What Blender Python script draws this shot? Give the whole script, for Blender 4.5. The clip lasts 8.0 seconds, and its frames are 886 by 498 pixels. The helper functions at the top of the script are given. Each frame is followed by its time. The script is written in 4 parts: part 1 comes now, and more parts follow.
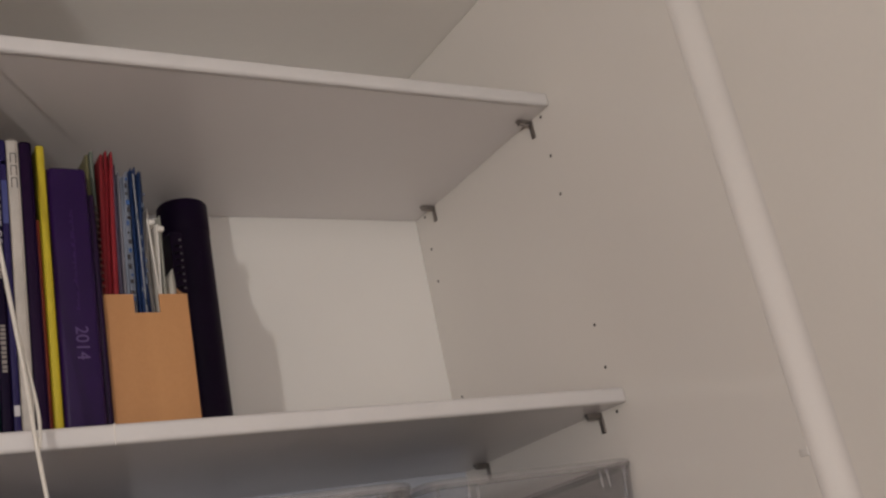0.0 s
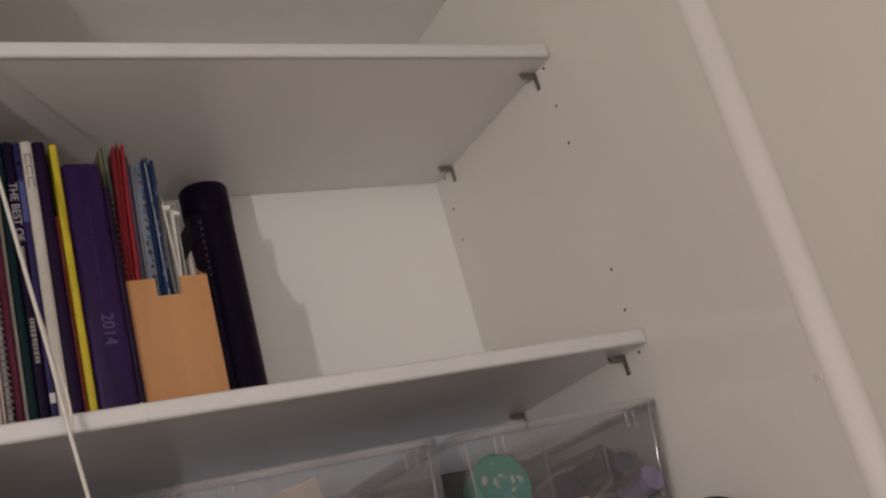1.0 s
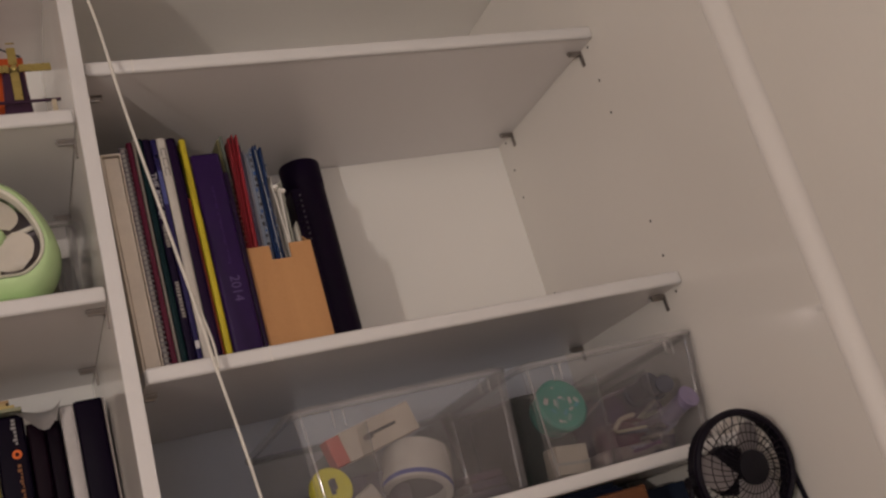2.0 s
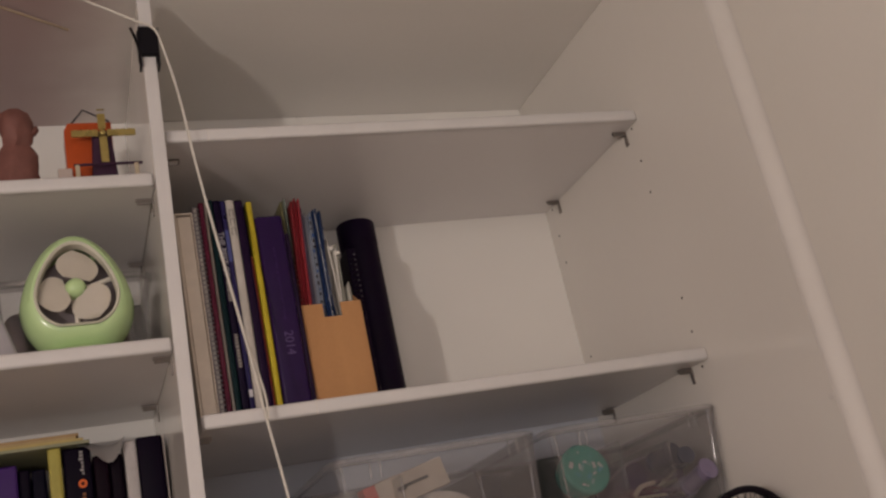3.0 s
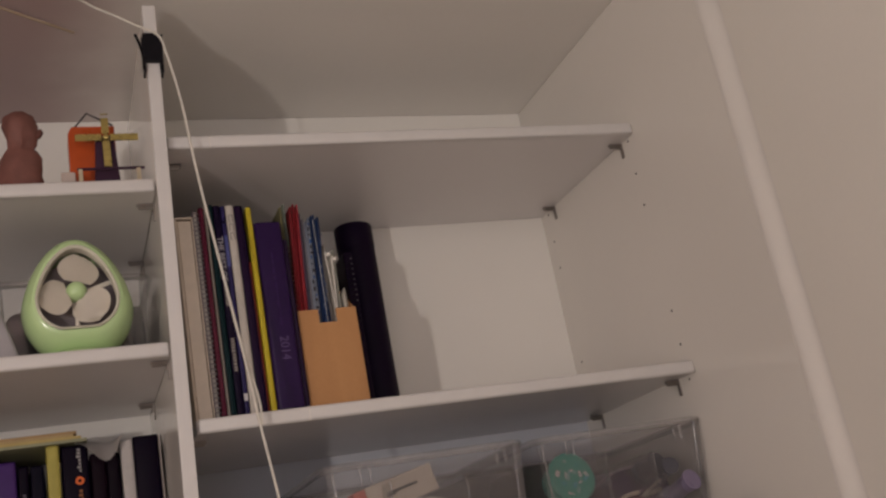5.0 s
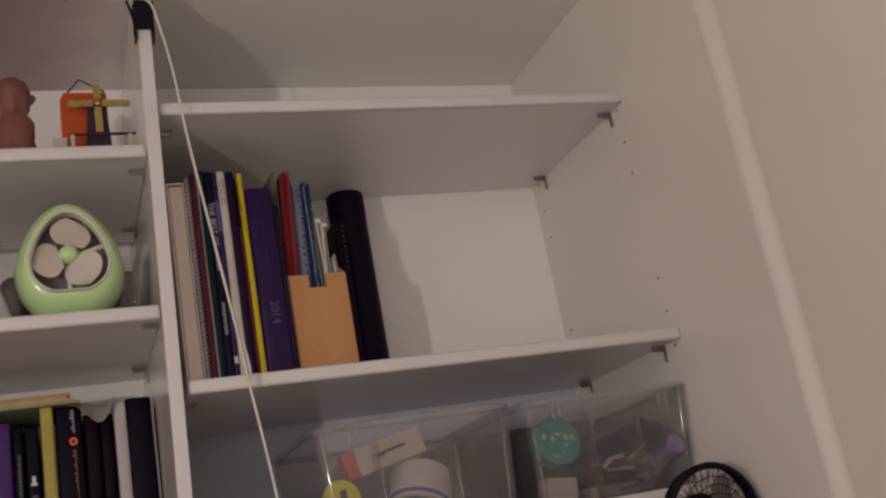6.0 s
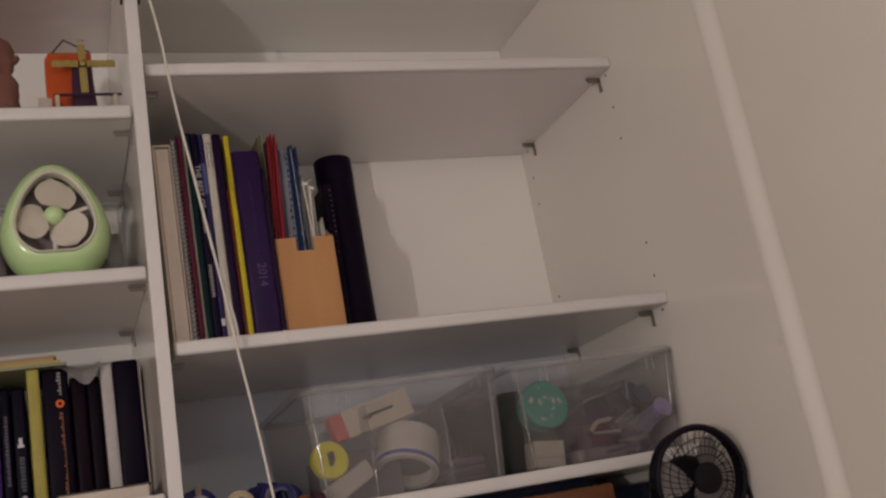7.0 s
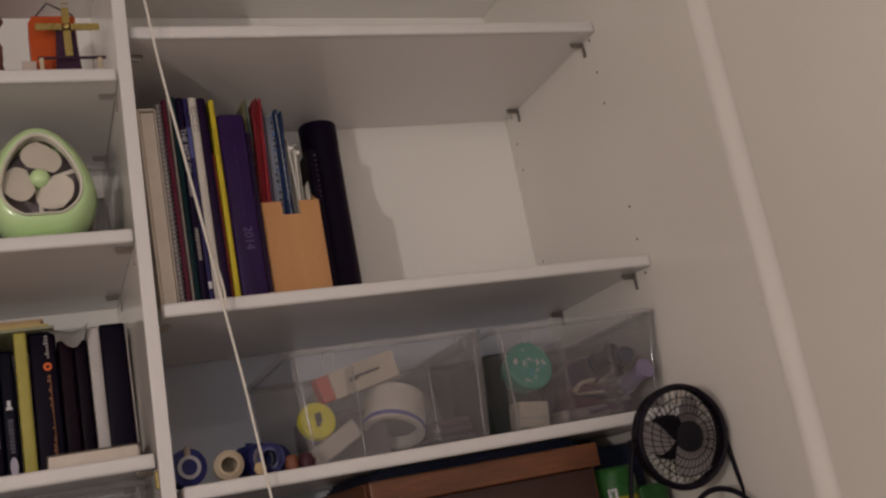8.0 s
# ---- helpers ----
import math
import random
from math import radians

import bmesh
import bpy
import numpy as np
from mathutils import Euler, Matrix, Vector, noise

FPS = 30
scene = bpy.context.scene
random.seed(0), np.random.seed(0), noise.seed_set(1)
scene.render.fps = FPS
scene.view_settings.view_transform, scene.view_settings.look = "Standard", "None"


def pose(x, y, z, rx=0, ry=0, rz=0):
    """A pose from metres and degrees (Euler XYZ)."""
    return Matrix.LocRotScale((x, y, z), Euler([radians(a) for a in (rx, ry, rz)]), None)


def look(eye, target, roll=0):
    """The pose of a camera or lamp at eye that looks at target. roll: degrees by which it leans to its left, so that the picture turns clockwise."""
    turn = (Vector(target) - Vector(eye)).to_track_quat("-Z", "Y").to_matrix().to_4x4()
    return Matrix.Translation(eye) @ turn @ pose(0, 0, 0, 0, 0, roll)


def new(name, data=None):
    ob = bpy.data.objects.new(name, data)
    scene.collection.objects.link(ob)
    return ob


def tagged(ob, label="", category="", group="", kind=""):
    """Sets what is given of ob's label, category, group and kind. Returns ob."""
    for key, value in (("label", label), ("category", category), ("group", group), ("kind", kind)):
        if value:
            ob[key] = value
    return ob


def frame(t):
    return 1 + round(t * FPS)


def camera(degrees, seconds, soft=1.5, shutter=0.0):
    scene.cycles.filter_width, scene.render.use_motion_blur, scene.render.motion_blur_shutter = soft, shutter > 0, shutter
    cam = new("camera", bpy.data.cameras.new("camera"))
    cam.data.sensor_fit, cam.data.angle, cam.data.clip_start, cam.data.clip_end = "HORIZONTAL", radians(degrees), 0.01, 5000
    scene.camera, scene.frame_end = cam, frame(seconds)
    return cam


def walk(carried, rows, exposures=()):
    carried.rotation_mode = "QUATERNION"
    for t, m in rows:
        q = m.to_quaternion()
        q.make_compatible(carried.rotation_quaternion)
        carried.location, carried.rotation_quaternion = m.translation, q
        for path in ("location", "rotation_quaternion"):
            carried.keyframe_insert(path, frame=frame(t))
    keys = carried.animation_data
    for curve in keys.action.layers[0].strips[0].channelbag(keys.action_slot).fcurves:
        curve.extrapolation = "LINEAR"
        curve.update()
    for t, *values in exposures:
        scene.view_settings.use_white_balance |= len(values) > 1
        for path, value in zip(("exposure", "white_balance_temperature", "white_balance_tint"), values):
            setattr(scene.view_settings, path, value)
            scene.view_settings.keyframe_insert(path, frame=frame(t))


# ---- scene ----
cam = camera(46.0, 8.0, soft=2.4)
PATH = [
    (0, (-0.914, -1.01, -0.243), (0.143, 0.547, 0.435), -12.0),
    (0.5, (-0.9, -1.015, -0.246), (0.132, 0.561, 0.425), -13.5),
    (1, (-0.874, -1.059, -0.266), (0.081, 0.581, 0.367), -15.8),
    (1.2, (-0.871, -1.098, -0.295), (0.038, 0.572, 0.325), -16.8),
    (1.5, (-0.87, -1.172, -0.324), (-0.036, 0.544, 0.276), -17.3),
    (1.8, (-0.92, -1.244, -0.323), (-0.109, 0.493, 0.25), -17.0),
    (2, (-0.979, -1.282, -0.322), (-0.158, 0.45, 0.247), -16.6),
    (2.2, (-1.014, -1.31, -0.337), (-0.208, 0.422, 0.256), -16.2),
    (3.5, (-0.983, -1.439, -0.282), (-0.271, 0.311, 0.376), -11.2),
    (4, (-0.99, -1.441, -0.27), (-0.27, 0.305, 0.389), -11.1),
    (4.5, (-0.994, -1.445, -0.268), (-0.271, 0.309, 0.368), -11.1),
    (6, (-0.981, -1.473, -0.301), (-0.267, 0.306, 0.27), -10.7),
    (6.5, (-0.977, -1.472, -0.316), (-0.26, 0.311, 0.237), -10.7),
    (7, (-0.98, -1.463, -0.322), (-0.249, 0.323, 0.205), -10.7),
    (7.5, (-0.983, -1.463, -0.331), (-0.241, 0.325, 0.169), -10.9),
    (8, (-0.99, -1.468, -0.34), (-0.232, 0.322, 0.133), -11.0),
]
walk(cam, [(t, look(eye, target, roll)) for t, eye, target, roll in PATH],
     exposures=[(0, -0.04, 5980, 4.5), (1.2, -0.12, 6000, 5), (2.2, -0.27, 6460, 9), (4, -0.31, 6400, 9.5), (8, -0.36, 6300, 8)])

# world: a dim neutral surround, the room is closed
world = bpy.data.worlds.new("world")
scene.world = world
world.use_nodes = True
world.node_tree.nodes["Background"].inputs[0].default_value = (0.5, 0.45, 0.4, 1)
world.node_tree.nodes["Background"].inputs[1].default_value = 0.02


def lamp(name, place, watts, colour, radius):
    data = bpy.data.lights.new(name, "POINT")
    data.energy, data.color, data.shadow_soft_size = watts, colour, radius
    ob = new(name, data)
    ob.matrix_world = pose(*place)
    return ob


lamp("room_lamp", (-2.40, -2.36, -0.25), 81.0, (1.0, 0.882, 0.805), 0.030)
# Cool fill with no known source, added to tint and lift the shade.
lamp("cool_fill", (-1.45, -2.60, -0.05), 7.0, (0.42, 0.60, 1.0), 0.30)
# Warm fill added to brighten the upper wall and ceiling; no fixture known.
lamp("warm_fill", (-0.95, -2.20, 0.57), 9.0, (1.0, 0.90, 0.80), 0.08)



# ---------------------------------------------------------------- materials
def material(name, colour, rough=0.5, metal=0.0, vary=0.08, scale=12.0, bump=0.05, fine=220.0, coat=0.0, dark=None):
    """Plain surface with variation at two scales and a fine relief."""
    m = bpy.data.materials.new(name)
    m.use_nodes = True
    nt = m.node_tree
    n, l = nt.nodes, nt.links
    b = n["Principled BSDF"]
    co = n.new("ShaderNodeTexCoord")
    big = n.new("ShaderNodeTexNoise")
    big.inputs["Scale"].default_value, big.inputs["Detail"].default_value = scale, 4
    small = n.new("ShaderNodeTexNoise")
    small.inputs["Scale"].default_value, small.inputs["Detail"].default_value = fine, 3
    l.new(co.outputs["Object"], big.inputs["Vector"])
    l.new(co.outputs["Object"], small.inputs["Vector"])
    add = n.new("ShaderNodeMath")
    add.operation = "MULTIPLY_ADD"
    add.inputs[1].default_value = 0.35
    l.new(small.outputs["Fac"], add.inputs[0])
    l.new(big.outputs["Fac"], add.inputs[2])
    ramp = n.new("ShaderNodeMapRange")
    ramp.inputs["From Min"].default_value, ramp.inputs["From Max"].default_value = 0.15, 1.2
    l.new(add.outputs[0], ramp.inputs["Value"])
    mix = n.new("ShaderNodeMix")
    mix.data_type = "RGBA"
    low = dark or [c * (1 - 2 * vary) for c in colour]
    mix.inputs["A"].default_value = (*low, 1)
    mix.inputs["B"].default_value = (*[min(1, c * (1 + vary)) for c in colour], 1)
    l.new(ramp.outputs["Result"], mix.inputs["Factor"])
    l.new(mix.outputs["Result"], b.inputs["Base Color"])
    r = n.new("ShaderNodeMapRange")
    r.inputs["To Min"].default_value, r.inputs["To Max"].default_value = max(0.03, rough - 0.08), min(1, rough + 0.08)
    l.new(big.outputs["Fac"], r.inputs["Value"])
    l.new(r.outputs["Result"], b.inputs["Roughness"])
    b.inputs["Metallic"].default_value = metal
    b.inputs["Coat Weight"].default_value = coat
    if bump:
        bp = n.new("ShaderNodeBump")
        bp.inputs["Strength"].default_value, bp.inputs["Distance"].default_value = bump, 0.002
        l.new(add.outputs[0], bp.inputs["Height"])
        l.new(bp.outputs["Normal"], b.inputs["Normal"])
    return m


def wood(name, light, dark, rough=0.5, stretch=(30, 30, 4), bump=0.1):
    m = material(name, light, rough, bump=bump)
    nt = m.node_tree
    n, l = nt.nodes, nt.links
    mp = n.new("ShaderNodeMapping")
    mp.inputs["Scale"].default_value = stretch
    tex = next(x for x in n if x.type == "TEX_NOISE")
    co = next(x for x in n if x.type == "TEX_COORD")
    l.new(co.outputs["Object"], mp.inputs["Vector"])
    l.new(mp.outputs["Vector"], tex.inputs["Vector"])
    tex.inputs["Scale"].default_value, tex.inputs["Distortion"].default_value = 1.0, 0.6
    mix = next(x for x in n if x.type == "MIX")
    mix.inputs["A"].default_value, mix.inputs["B"].default_value = (*dark, 1), (*light, 1)
    return m


def film(name, veil, alpha, rough, gloss):
    """Clear moulded plastic: a faint scuffed veil and a sharp gloss over what stands behind."""
    m = material(name, veil, 0.5, vary=0.3, scale=14, bump=0.04)
    n, l = m.node_tree.nodes, m.node_tree.links
    b = n["Principled BSDF"]
    b.inputs["Alpha"].default_value = alpha
    shine = n.new("ShaderNodeBsdfGlossy")
    shine.inputs["Roughness"].default_value = rough
    mix = n.new("ShaderNodeMixShader")
    mix.inputs[0].default_value = gloss
    l.new(b.outputs[0], mix.inputs[1])
    l.new(shine.outputs[0], mix.inputs[2])
    l.new(mix.outputs[0], n["Material Output"].inputs["Surface"])
    return m


def clear(name, colour=(0.93, 0.93, 0.92), alpha=0.30, rough=0.12):
    """Scuffed clear plastic."""
    m = material(name, colour, rough, vary=0.05, scale=25, bump=0.06)
    b = m.node_tree.nodes["Principled BSDF"]
    b.inputs["Alpha"].default_value = alpha
    b.inputs["IOR"].default_value = 1.49
    return m


LAMINATE = material("white_laminate", (0.74, 0.71, 0.70), 0.22, vary=0.015, scale=3, bump=0.006, fine=60)
EDGE = material("white_edging", (0.63, 0.61, 0.60), 0.42, vary=0.04, scale=18, bump=0.04)
PANEL = material("white_panel", (0.73, 0.69, 0.64), 0.11, vary=0.015, scale=5, bump=0.008, fine=60)
BACK = material("white_back_board", (0.845, 0.815, 0.768), 0.45, vary=0.02, scale=5, bump=0.02)
BLUE_WALL = material("grey_blue_wall_paint", (0.62, 0.64, 0.70), 0.6, vary=0.05, scale=6)
WALL = material("cream_wall_paint", (0.72, 0.68, 0.625), 0.6, vary=0.03, scale=4, bump=0.08, fine=120)
CEIL = material("cream_ceiling_paint", (0.88, 0.845, 0.795), 0.42, vary=0.03, scale=3, bump=0.06, fine=90)
STRIP = material("corner_strip_paint", (0.65, 0.615, 0.58), 0.45, vary=0.03, scale=9, bump=0.02)


def blend_along_x(m, other, x0, x1):
    """Blends the colour of m softly and unevenly into another between x0 and x1."""
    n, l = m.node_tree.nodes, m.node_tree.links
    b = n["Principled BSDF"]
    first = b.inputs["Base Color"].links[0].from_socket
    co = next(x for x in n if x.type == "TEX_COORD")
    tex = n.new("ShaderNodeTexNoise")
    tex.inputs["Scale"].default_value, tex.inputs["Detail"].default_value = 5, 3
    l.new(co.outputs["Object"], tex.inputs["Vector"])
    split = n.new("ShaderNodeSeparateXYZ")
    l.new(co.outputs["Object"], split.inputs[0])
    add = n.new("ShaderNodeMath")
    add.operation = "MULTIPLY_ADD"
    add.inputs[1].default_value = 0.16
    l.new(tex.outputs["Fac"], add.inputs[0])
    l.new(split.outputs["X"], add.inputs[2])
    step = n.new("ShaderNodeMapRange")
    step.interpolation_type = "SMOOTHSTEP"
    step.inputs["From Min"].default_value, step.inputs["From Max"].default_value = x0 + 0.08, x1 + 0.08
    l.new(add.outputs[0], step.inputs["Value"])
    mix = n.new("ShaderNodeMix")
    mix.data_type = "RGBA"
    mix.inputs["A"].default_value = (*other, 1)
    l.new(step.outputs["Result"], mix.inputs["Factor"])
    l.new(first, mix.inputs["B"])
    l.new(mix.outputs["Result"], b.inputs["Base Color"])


# Darker, pinker tone put into the ceiling colour over the other bay.
blend_along_x(CEIL, (0.43, 0.325, 0.315), -1.00, -0.76)
FLOOR = wood("floor_boards", (0.24, 0.18, 0.13), (0.16, 0.12, 0.085), 0.4, (3, 40, 40))
STEEL = material("dull_steel", (0.32, 0.29, 0.27), 0.35, metal=0.9, vary=0.15, scale=90)
HOLE = material("drilled_hole", (0.03, 0.025, 0.02), 0.9, bump=0)
CORD = material("white_cord", (0.66, 0.625, 0.56), 0.6, vary=0.08, scale=120)
BLACK = material("black_plastic", (0.010, 0.009, 0.012), 0.38, vary=0.2, scale=40)
SATIN = material("black_card", (0.010, 0.0035, 0.019), 0.5, vary=0.2, scale=20, bump=0.03)
for m in (BLACK, SATIN):
    m.node_tree.nodes["Principled BSDF"].inputs["Specular IOR Level"].default_value = 0.10
CLEAR = film("clear_plastic", (0.26, 0.24, 0.245), 0.15, 0.05, 0.027)
RIM = film("clear_plastic_rim", (0.42, 0.40, 0.40), 0.20, 0.06, 0.09)
KRAFT = wood("plywood_orange", (0.53, 0.275, 0.11), (0.37, 0.17, 0.058), 0.55, (26, 14, 2.2), 0.08)
DARKWOOD = wood("brown_wood", (0.21, 0.075, 0.027), (0.030, 0.011, 0.006), 0.45, (9, 60, 110), 0.4)
PAPER = material("paper_white", (0.70, 0.67, 0.62), 0.75, vary=0.1, scale=60)
CREAM = material("cream_cloth", (0.77, 0.675, 0.575), 0.7, vary=0.08, scale=60)
GREEN = material("lime_plastic", (0.48, 0.66, 0.33), 0.17, vary=0.04, scale=20, bump=0.01)
BLADE = material("cream_plastic", (0.84, 0.78, 0.68), 0.35, vary=0.04, scale=30)
GOLD = material("gold_foil", (0.50, 0.40, 0.14), 0.28, metal=0.85, vary=0.1, scale=60)
CLAY = material("brown_stone", (0.19, 0.075, 0.06), 0.6, vary=0.2, scale=50, bump=0.3)

_plain = {}


def paint(colour, rough=0.5, vary=0.12, scale=40, bump=0.04):
    key = (colour, rough)
    if key not in _plain:
        _plain[key] = material("coloured_cover", colour, rough, vary=vary, scale=scale, bump=bump)
        _plain[key].node_tree.nodes["Principled BSDF"].inputs["Specular IOR Level"].default_value = 0.08 if max(colour) < 0.03 else 0.2
    return _plain[key]


# ---------------------------------------------------------------- mesh helpers
def block(x0, x1, y0, y1, z0, z1, bevel=0.0, segments=2, bm=None):
    own = bm is None
    bm = bm or bmesh.new()
    made = bmesh.ops.create_cube(bm, size=1)["verts"]
    for v in made:
        v.co = Vector(((x0 + x1) / 2 + v.co.x * (x1 - x0), (y0 + y1) / 2 + v.co.y * (y1 - y0), (z0 + z1) / 2 + v.co.z * (z1 - z0)))
    if bevel:
        edges = list({e for v in made for e in v.link_edges})
        bmesh.ops.bevel(bm, geom=edges, offset=bevel, segments=segments, affect="EDGES", profile=0.5)
    return bm


def tube(points, radius, sides=8, closed=False, bm=None):
    """A round bar along points."""
    bm = bm or bmesh.new()
    pts = [Vector(p) for p in points]
    rings = []
    for i, p in enumerate(pts):
        a = pts[i - 1] if i or closed else p
        b = pts[(i + 1) % len(pts)] if i + 1 < len(pts) or closed else p
        d = (b - a).normalized()
        up = Vector((0, 0, 1)) if abs(d.z) < 0.9 else Vector((0, 1, 0))
        u = d.cross(up).normalized()
        w = d.cross(u)
        rings.append([bm.verts.new(p + radius * (math.cos(k * math.tau / sides) * u + math.sin(k * math.tau / sides) * w)) for k in range(sides)])
    n = len(rings)
    for i in range(n if closed else n - 1):
        r, q = rings[i], rings[(i + 1) % n]
        for k in range(sides):
            bm.faces.new((r[k], r[(k + 1) % sides], q[(k + 1) % sides], q[k]))
    if not closed:
        bm.faces.new(rings[0][::-1])
        bm.faces.new(rings[-1])
    return bm


def lathe(profile, centre=(0, 0, 0), turn=None, sides=32, bm=None):
    """Turns (radius, height) pairs round the z axis, then moves by turn and centre."""
    bm = bm or bmesh.new()
    m = Matrix.Translation(centre) @ (turn or Matrix())
    rings = []
    for r, h in profile:
        if r < 1e-6:
            rings.append([bm.verts.new(m @ Vector((0, 0, h)))])
        else:
            rings.append([bm.verts.new(m @ Vector((r * math.cos(k * math.tau / sides), r * math.sin(k * math.tau / sides), h))) for k in range(sides)])
    for a, b in zip(rings, rings[1:]):
        for k in range(sides):
            j = (k + 1) % sides
            if len(a) == 1 and len(b) > 1:
                bm.faces.new((a[0], b[j], b[k]))
            elif len(b) == 1 and len(a) > 1:
                bm.faces.new((a[k], a[j], b[0]))
            elif len(a) > 1:
                bm.faces.new((a[k], a[j], b[j], b[k]))
    return bm


def mesh_of(name, bm, mat, smooth=False):
    bmesh.ops.recalc_face_normals(bm, faces=bm.faces[:])
    me = bpy.data.meshes.new(name)
    bm.to_mesh(me)
    bm.free()
    me.materials.append(mat)
    if smooth:
        for p in me.polygons:
            p.use_smooth = True
        me.set_sharp_from_angle(angle=radians(40))
    return me


def part(name, bm, mat, parent, label="", smooth=False):
    ob = new(name, mesh_of(name, bm, mat, smooth))
    ob.parent = parent
    if label:
        ob["label"] = label
    return ob


def thing(name, label, category, group="", kind=""):
    return tagged(new(name), label, category, group, kind)


def solid(name, bm, mat, label, category, group="", kind="", smooth=False):
    return tagged(new(name, mesh_of(name, bm, mat, smooth)), label, category, group, kind)


def letters(name, text, size, m, mat, parent):
    """Flat raised lettering as a mesh."""
    cu = bpy.data.curves.new(name, "FONT")
    cu.body, cu.size, cu.extrude = text, size, 0.0003
    cu.align_x, cu.align_y = "CENTER", "CENTER"
    tmp = bpy.data.objects.new(name, cu)
    scene.collection.objects.link(tmp)
    bpy.context.view_layer.update()
    me = bpy.data.meshes.new_from_object(tmp.evaluated_get(bpy.context.evaluated_depsgraph_get()))
    bpy.data.objects.remove(tmp)
    me.materials.clear()
    me.materials.append(mat)
    me.transform(m)
    ob = new(name, me)
    ob.parent = parent
    return ob


FACE = pose(0, 0, 0, 90, 0, 0)  # lettering that faces the room
FACE_DOWN = FACE @ pose(0, 0, 0, 0, 0, -90)  # the same, running down a spine

# ---------------------------------------------------------------- structure
CEILING, FLOORZ, BACKY = 0.668, -1.72, 0.400
LEFT, FRONT = -3.2, -3.4
STRIPY = -0.263
tagged(new("floor", mesh_of("floor", block(LEFT, 0.15, FRONT, 0.54, FLOORZ - 0.1, FLOORZ), FLOOR)), "brown wooden board floor of the room", "floor", kind="structure")
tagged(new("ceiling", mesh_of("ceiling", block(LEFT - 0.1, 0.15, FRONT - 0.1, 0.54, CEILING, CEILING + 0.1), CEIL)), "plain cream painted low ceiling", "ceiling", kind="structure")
tagged(new("wall_back", mesh_of("wall_back", block(LEFT, 0.0168, BACKY + 0.006, BACKY + 0.12, FLOORZ, CEILING), BLUE_WALL)), "plain pale grey-blue wall behind the shelves", "wall", kind="structure")
tagged(new("wall_right", mesh_of("wall_right", block(0.0170, 0.15, FRONT, BACKY + 0.12, FLOORZ, CEILING), WALL)), "cream painted side wall of the room", "wall", kind="structure")
tagged(new("wall_left", mesh_of("wall_left", block(LEFT - 0.1, LEFT, FRONT, BACKY + 0.12, FLOORZ, CEILING), WALL)), "cream painted far wall of the room", "wall", kind="structure")
tagged(new("wall_front", mesh_of("wall_front", block(LEFT, 0.15, FRONT - 0.1, FRONT, FLOORZ, CEILING), WALL)), "cream painted wall facing the shelves", "wall", kind="structure")

# shelving: panels with their pins and drilled holes, a back board, loose shelves
SH1, SH2, SH3 = 0.4400, 0.004, -0.2505  # top faces, wide bay
L1, L2, L3 = 0.3668, 0.1180, -0.1990  # top faces, other bay
THICK = 0.018


def pin(parent, x, y, z, side):
    """Steel support: a plate under the shelf and a tongue against the panel. side: 1 where the panel is at greater x."""
    bm = block(x - side * 0.026, x, y - 0.0040, y + 0.0040, z - 0.0045, z - 0.0005, 0.0015)
    block(x - 0.0028 * side, x, y - 0.0045, y + 0.0045, z - 0.028, z - 0.0008, 0.0015, bm=bm)
    tube([(x - side * 0.004, y, z - 0.006), (x - side * 0.024, y, z - 0.0065)], 0.0028, bm=bm)
    return part("shelf_pin", bm, STEEL, parent, "dull steel shelf support pin")


def holes(parent, x, y, zs, side):
    for z in zs:
        turn = pose(0, 0, 0, 0, 90, 0)
        part("pin_hole", lathe([(0, -0.0004), (0.0020, -0.0004), (0.0027, 0.0006), (0, 0.0006)], (x - side * 0.0002, y, z), turn, 10), HOLE, parent)


side_panel = thing("side_panel", "tall white side panel with rows of shelf pin holes", "panel")
part("board", block(0.0, 0.0165, STRIPY + 0.006, BACKY + 0.005, FLOORZ, CEILING - 0.001), PANEL, side_panel)


def corner_strip(z0, z1):
    """Soft cove moulding from the panel's face back to the wall."""
    bm = bmesh.new()
    y0, y1, steps = STRIPY + 0.0055, STRIPY - 0.030, 14
    us = [k / steps for k in range(steps + 1)]
    profile = [(0.0180, y0), *[(0.0166 * u * u * (3 - 2 * u), y0 + (y1 - y0) * u) for u in us]]
    low, high = [[bm.verts.new((x, y, z)) for x, y in profile] for z in (z0, z1)]
    for k in range(len(profile)):
        j = (k + 1) % len(profile)
        bm.faces.new((low[k], low[j], high[j], high[k]))
    bm.faces.new(low[::-1])
    bm.faces.new(high)
    return part("edge_strip", bm, STRIP, side_panel, "soft white corner strip", True)


corner_strip(FLOORZ, CEILING - 0.001)
part("filler_blob", block(-0.0012, 0.0006, -0.2575, -0.2465, -0.145, -0.137, 0.0008, 3), STRIP, side_panel, "", True)
for z in (SH1 - THICK, SH2 - THICK, SH3 - THICK):
    pin(side_panel, 0, 0.044 if z > 0.2 else 0.053, z, 1)
    pin(side_panel, 0, 0.338, z, 1)
holes(side_panel, 0, 0.020, (0.416, 0.353, 0.293, 0.098, 0.039, -0.021), 1)
holes(side_panel, 0, 0.370, (0.416, 0.357, 0.299, 0.100), 1)

def lean(z):
    """How far the divider stands aside at height z: it is a little out of plumb."""
    return -0.0015 - 0.018 * (0.45 - z)


def leaning(bm):
    for v in bm.verts:
        v.co.x += lean(v.co.z)
    return bm


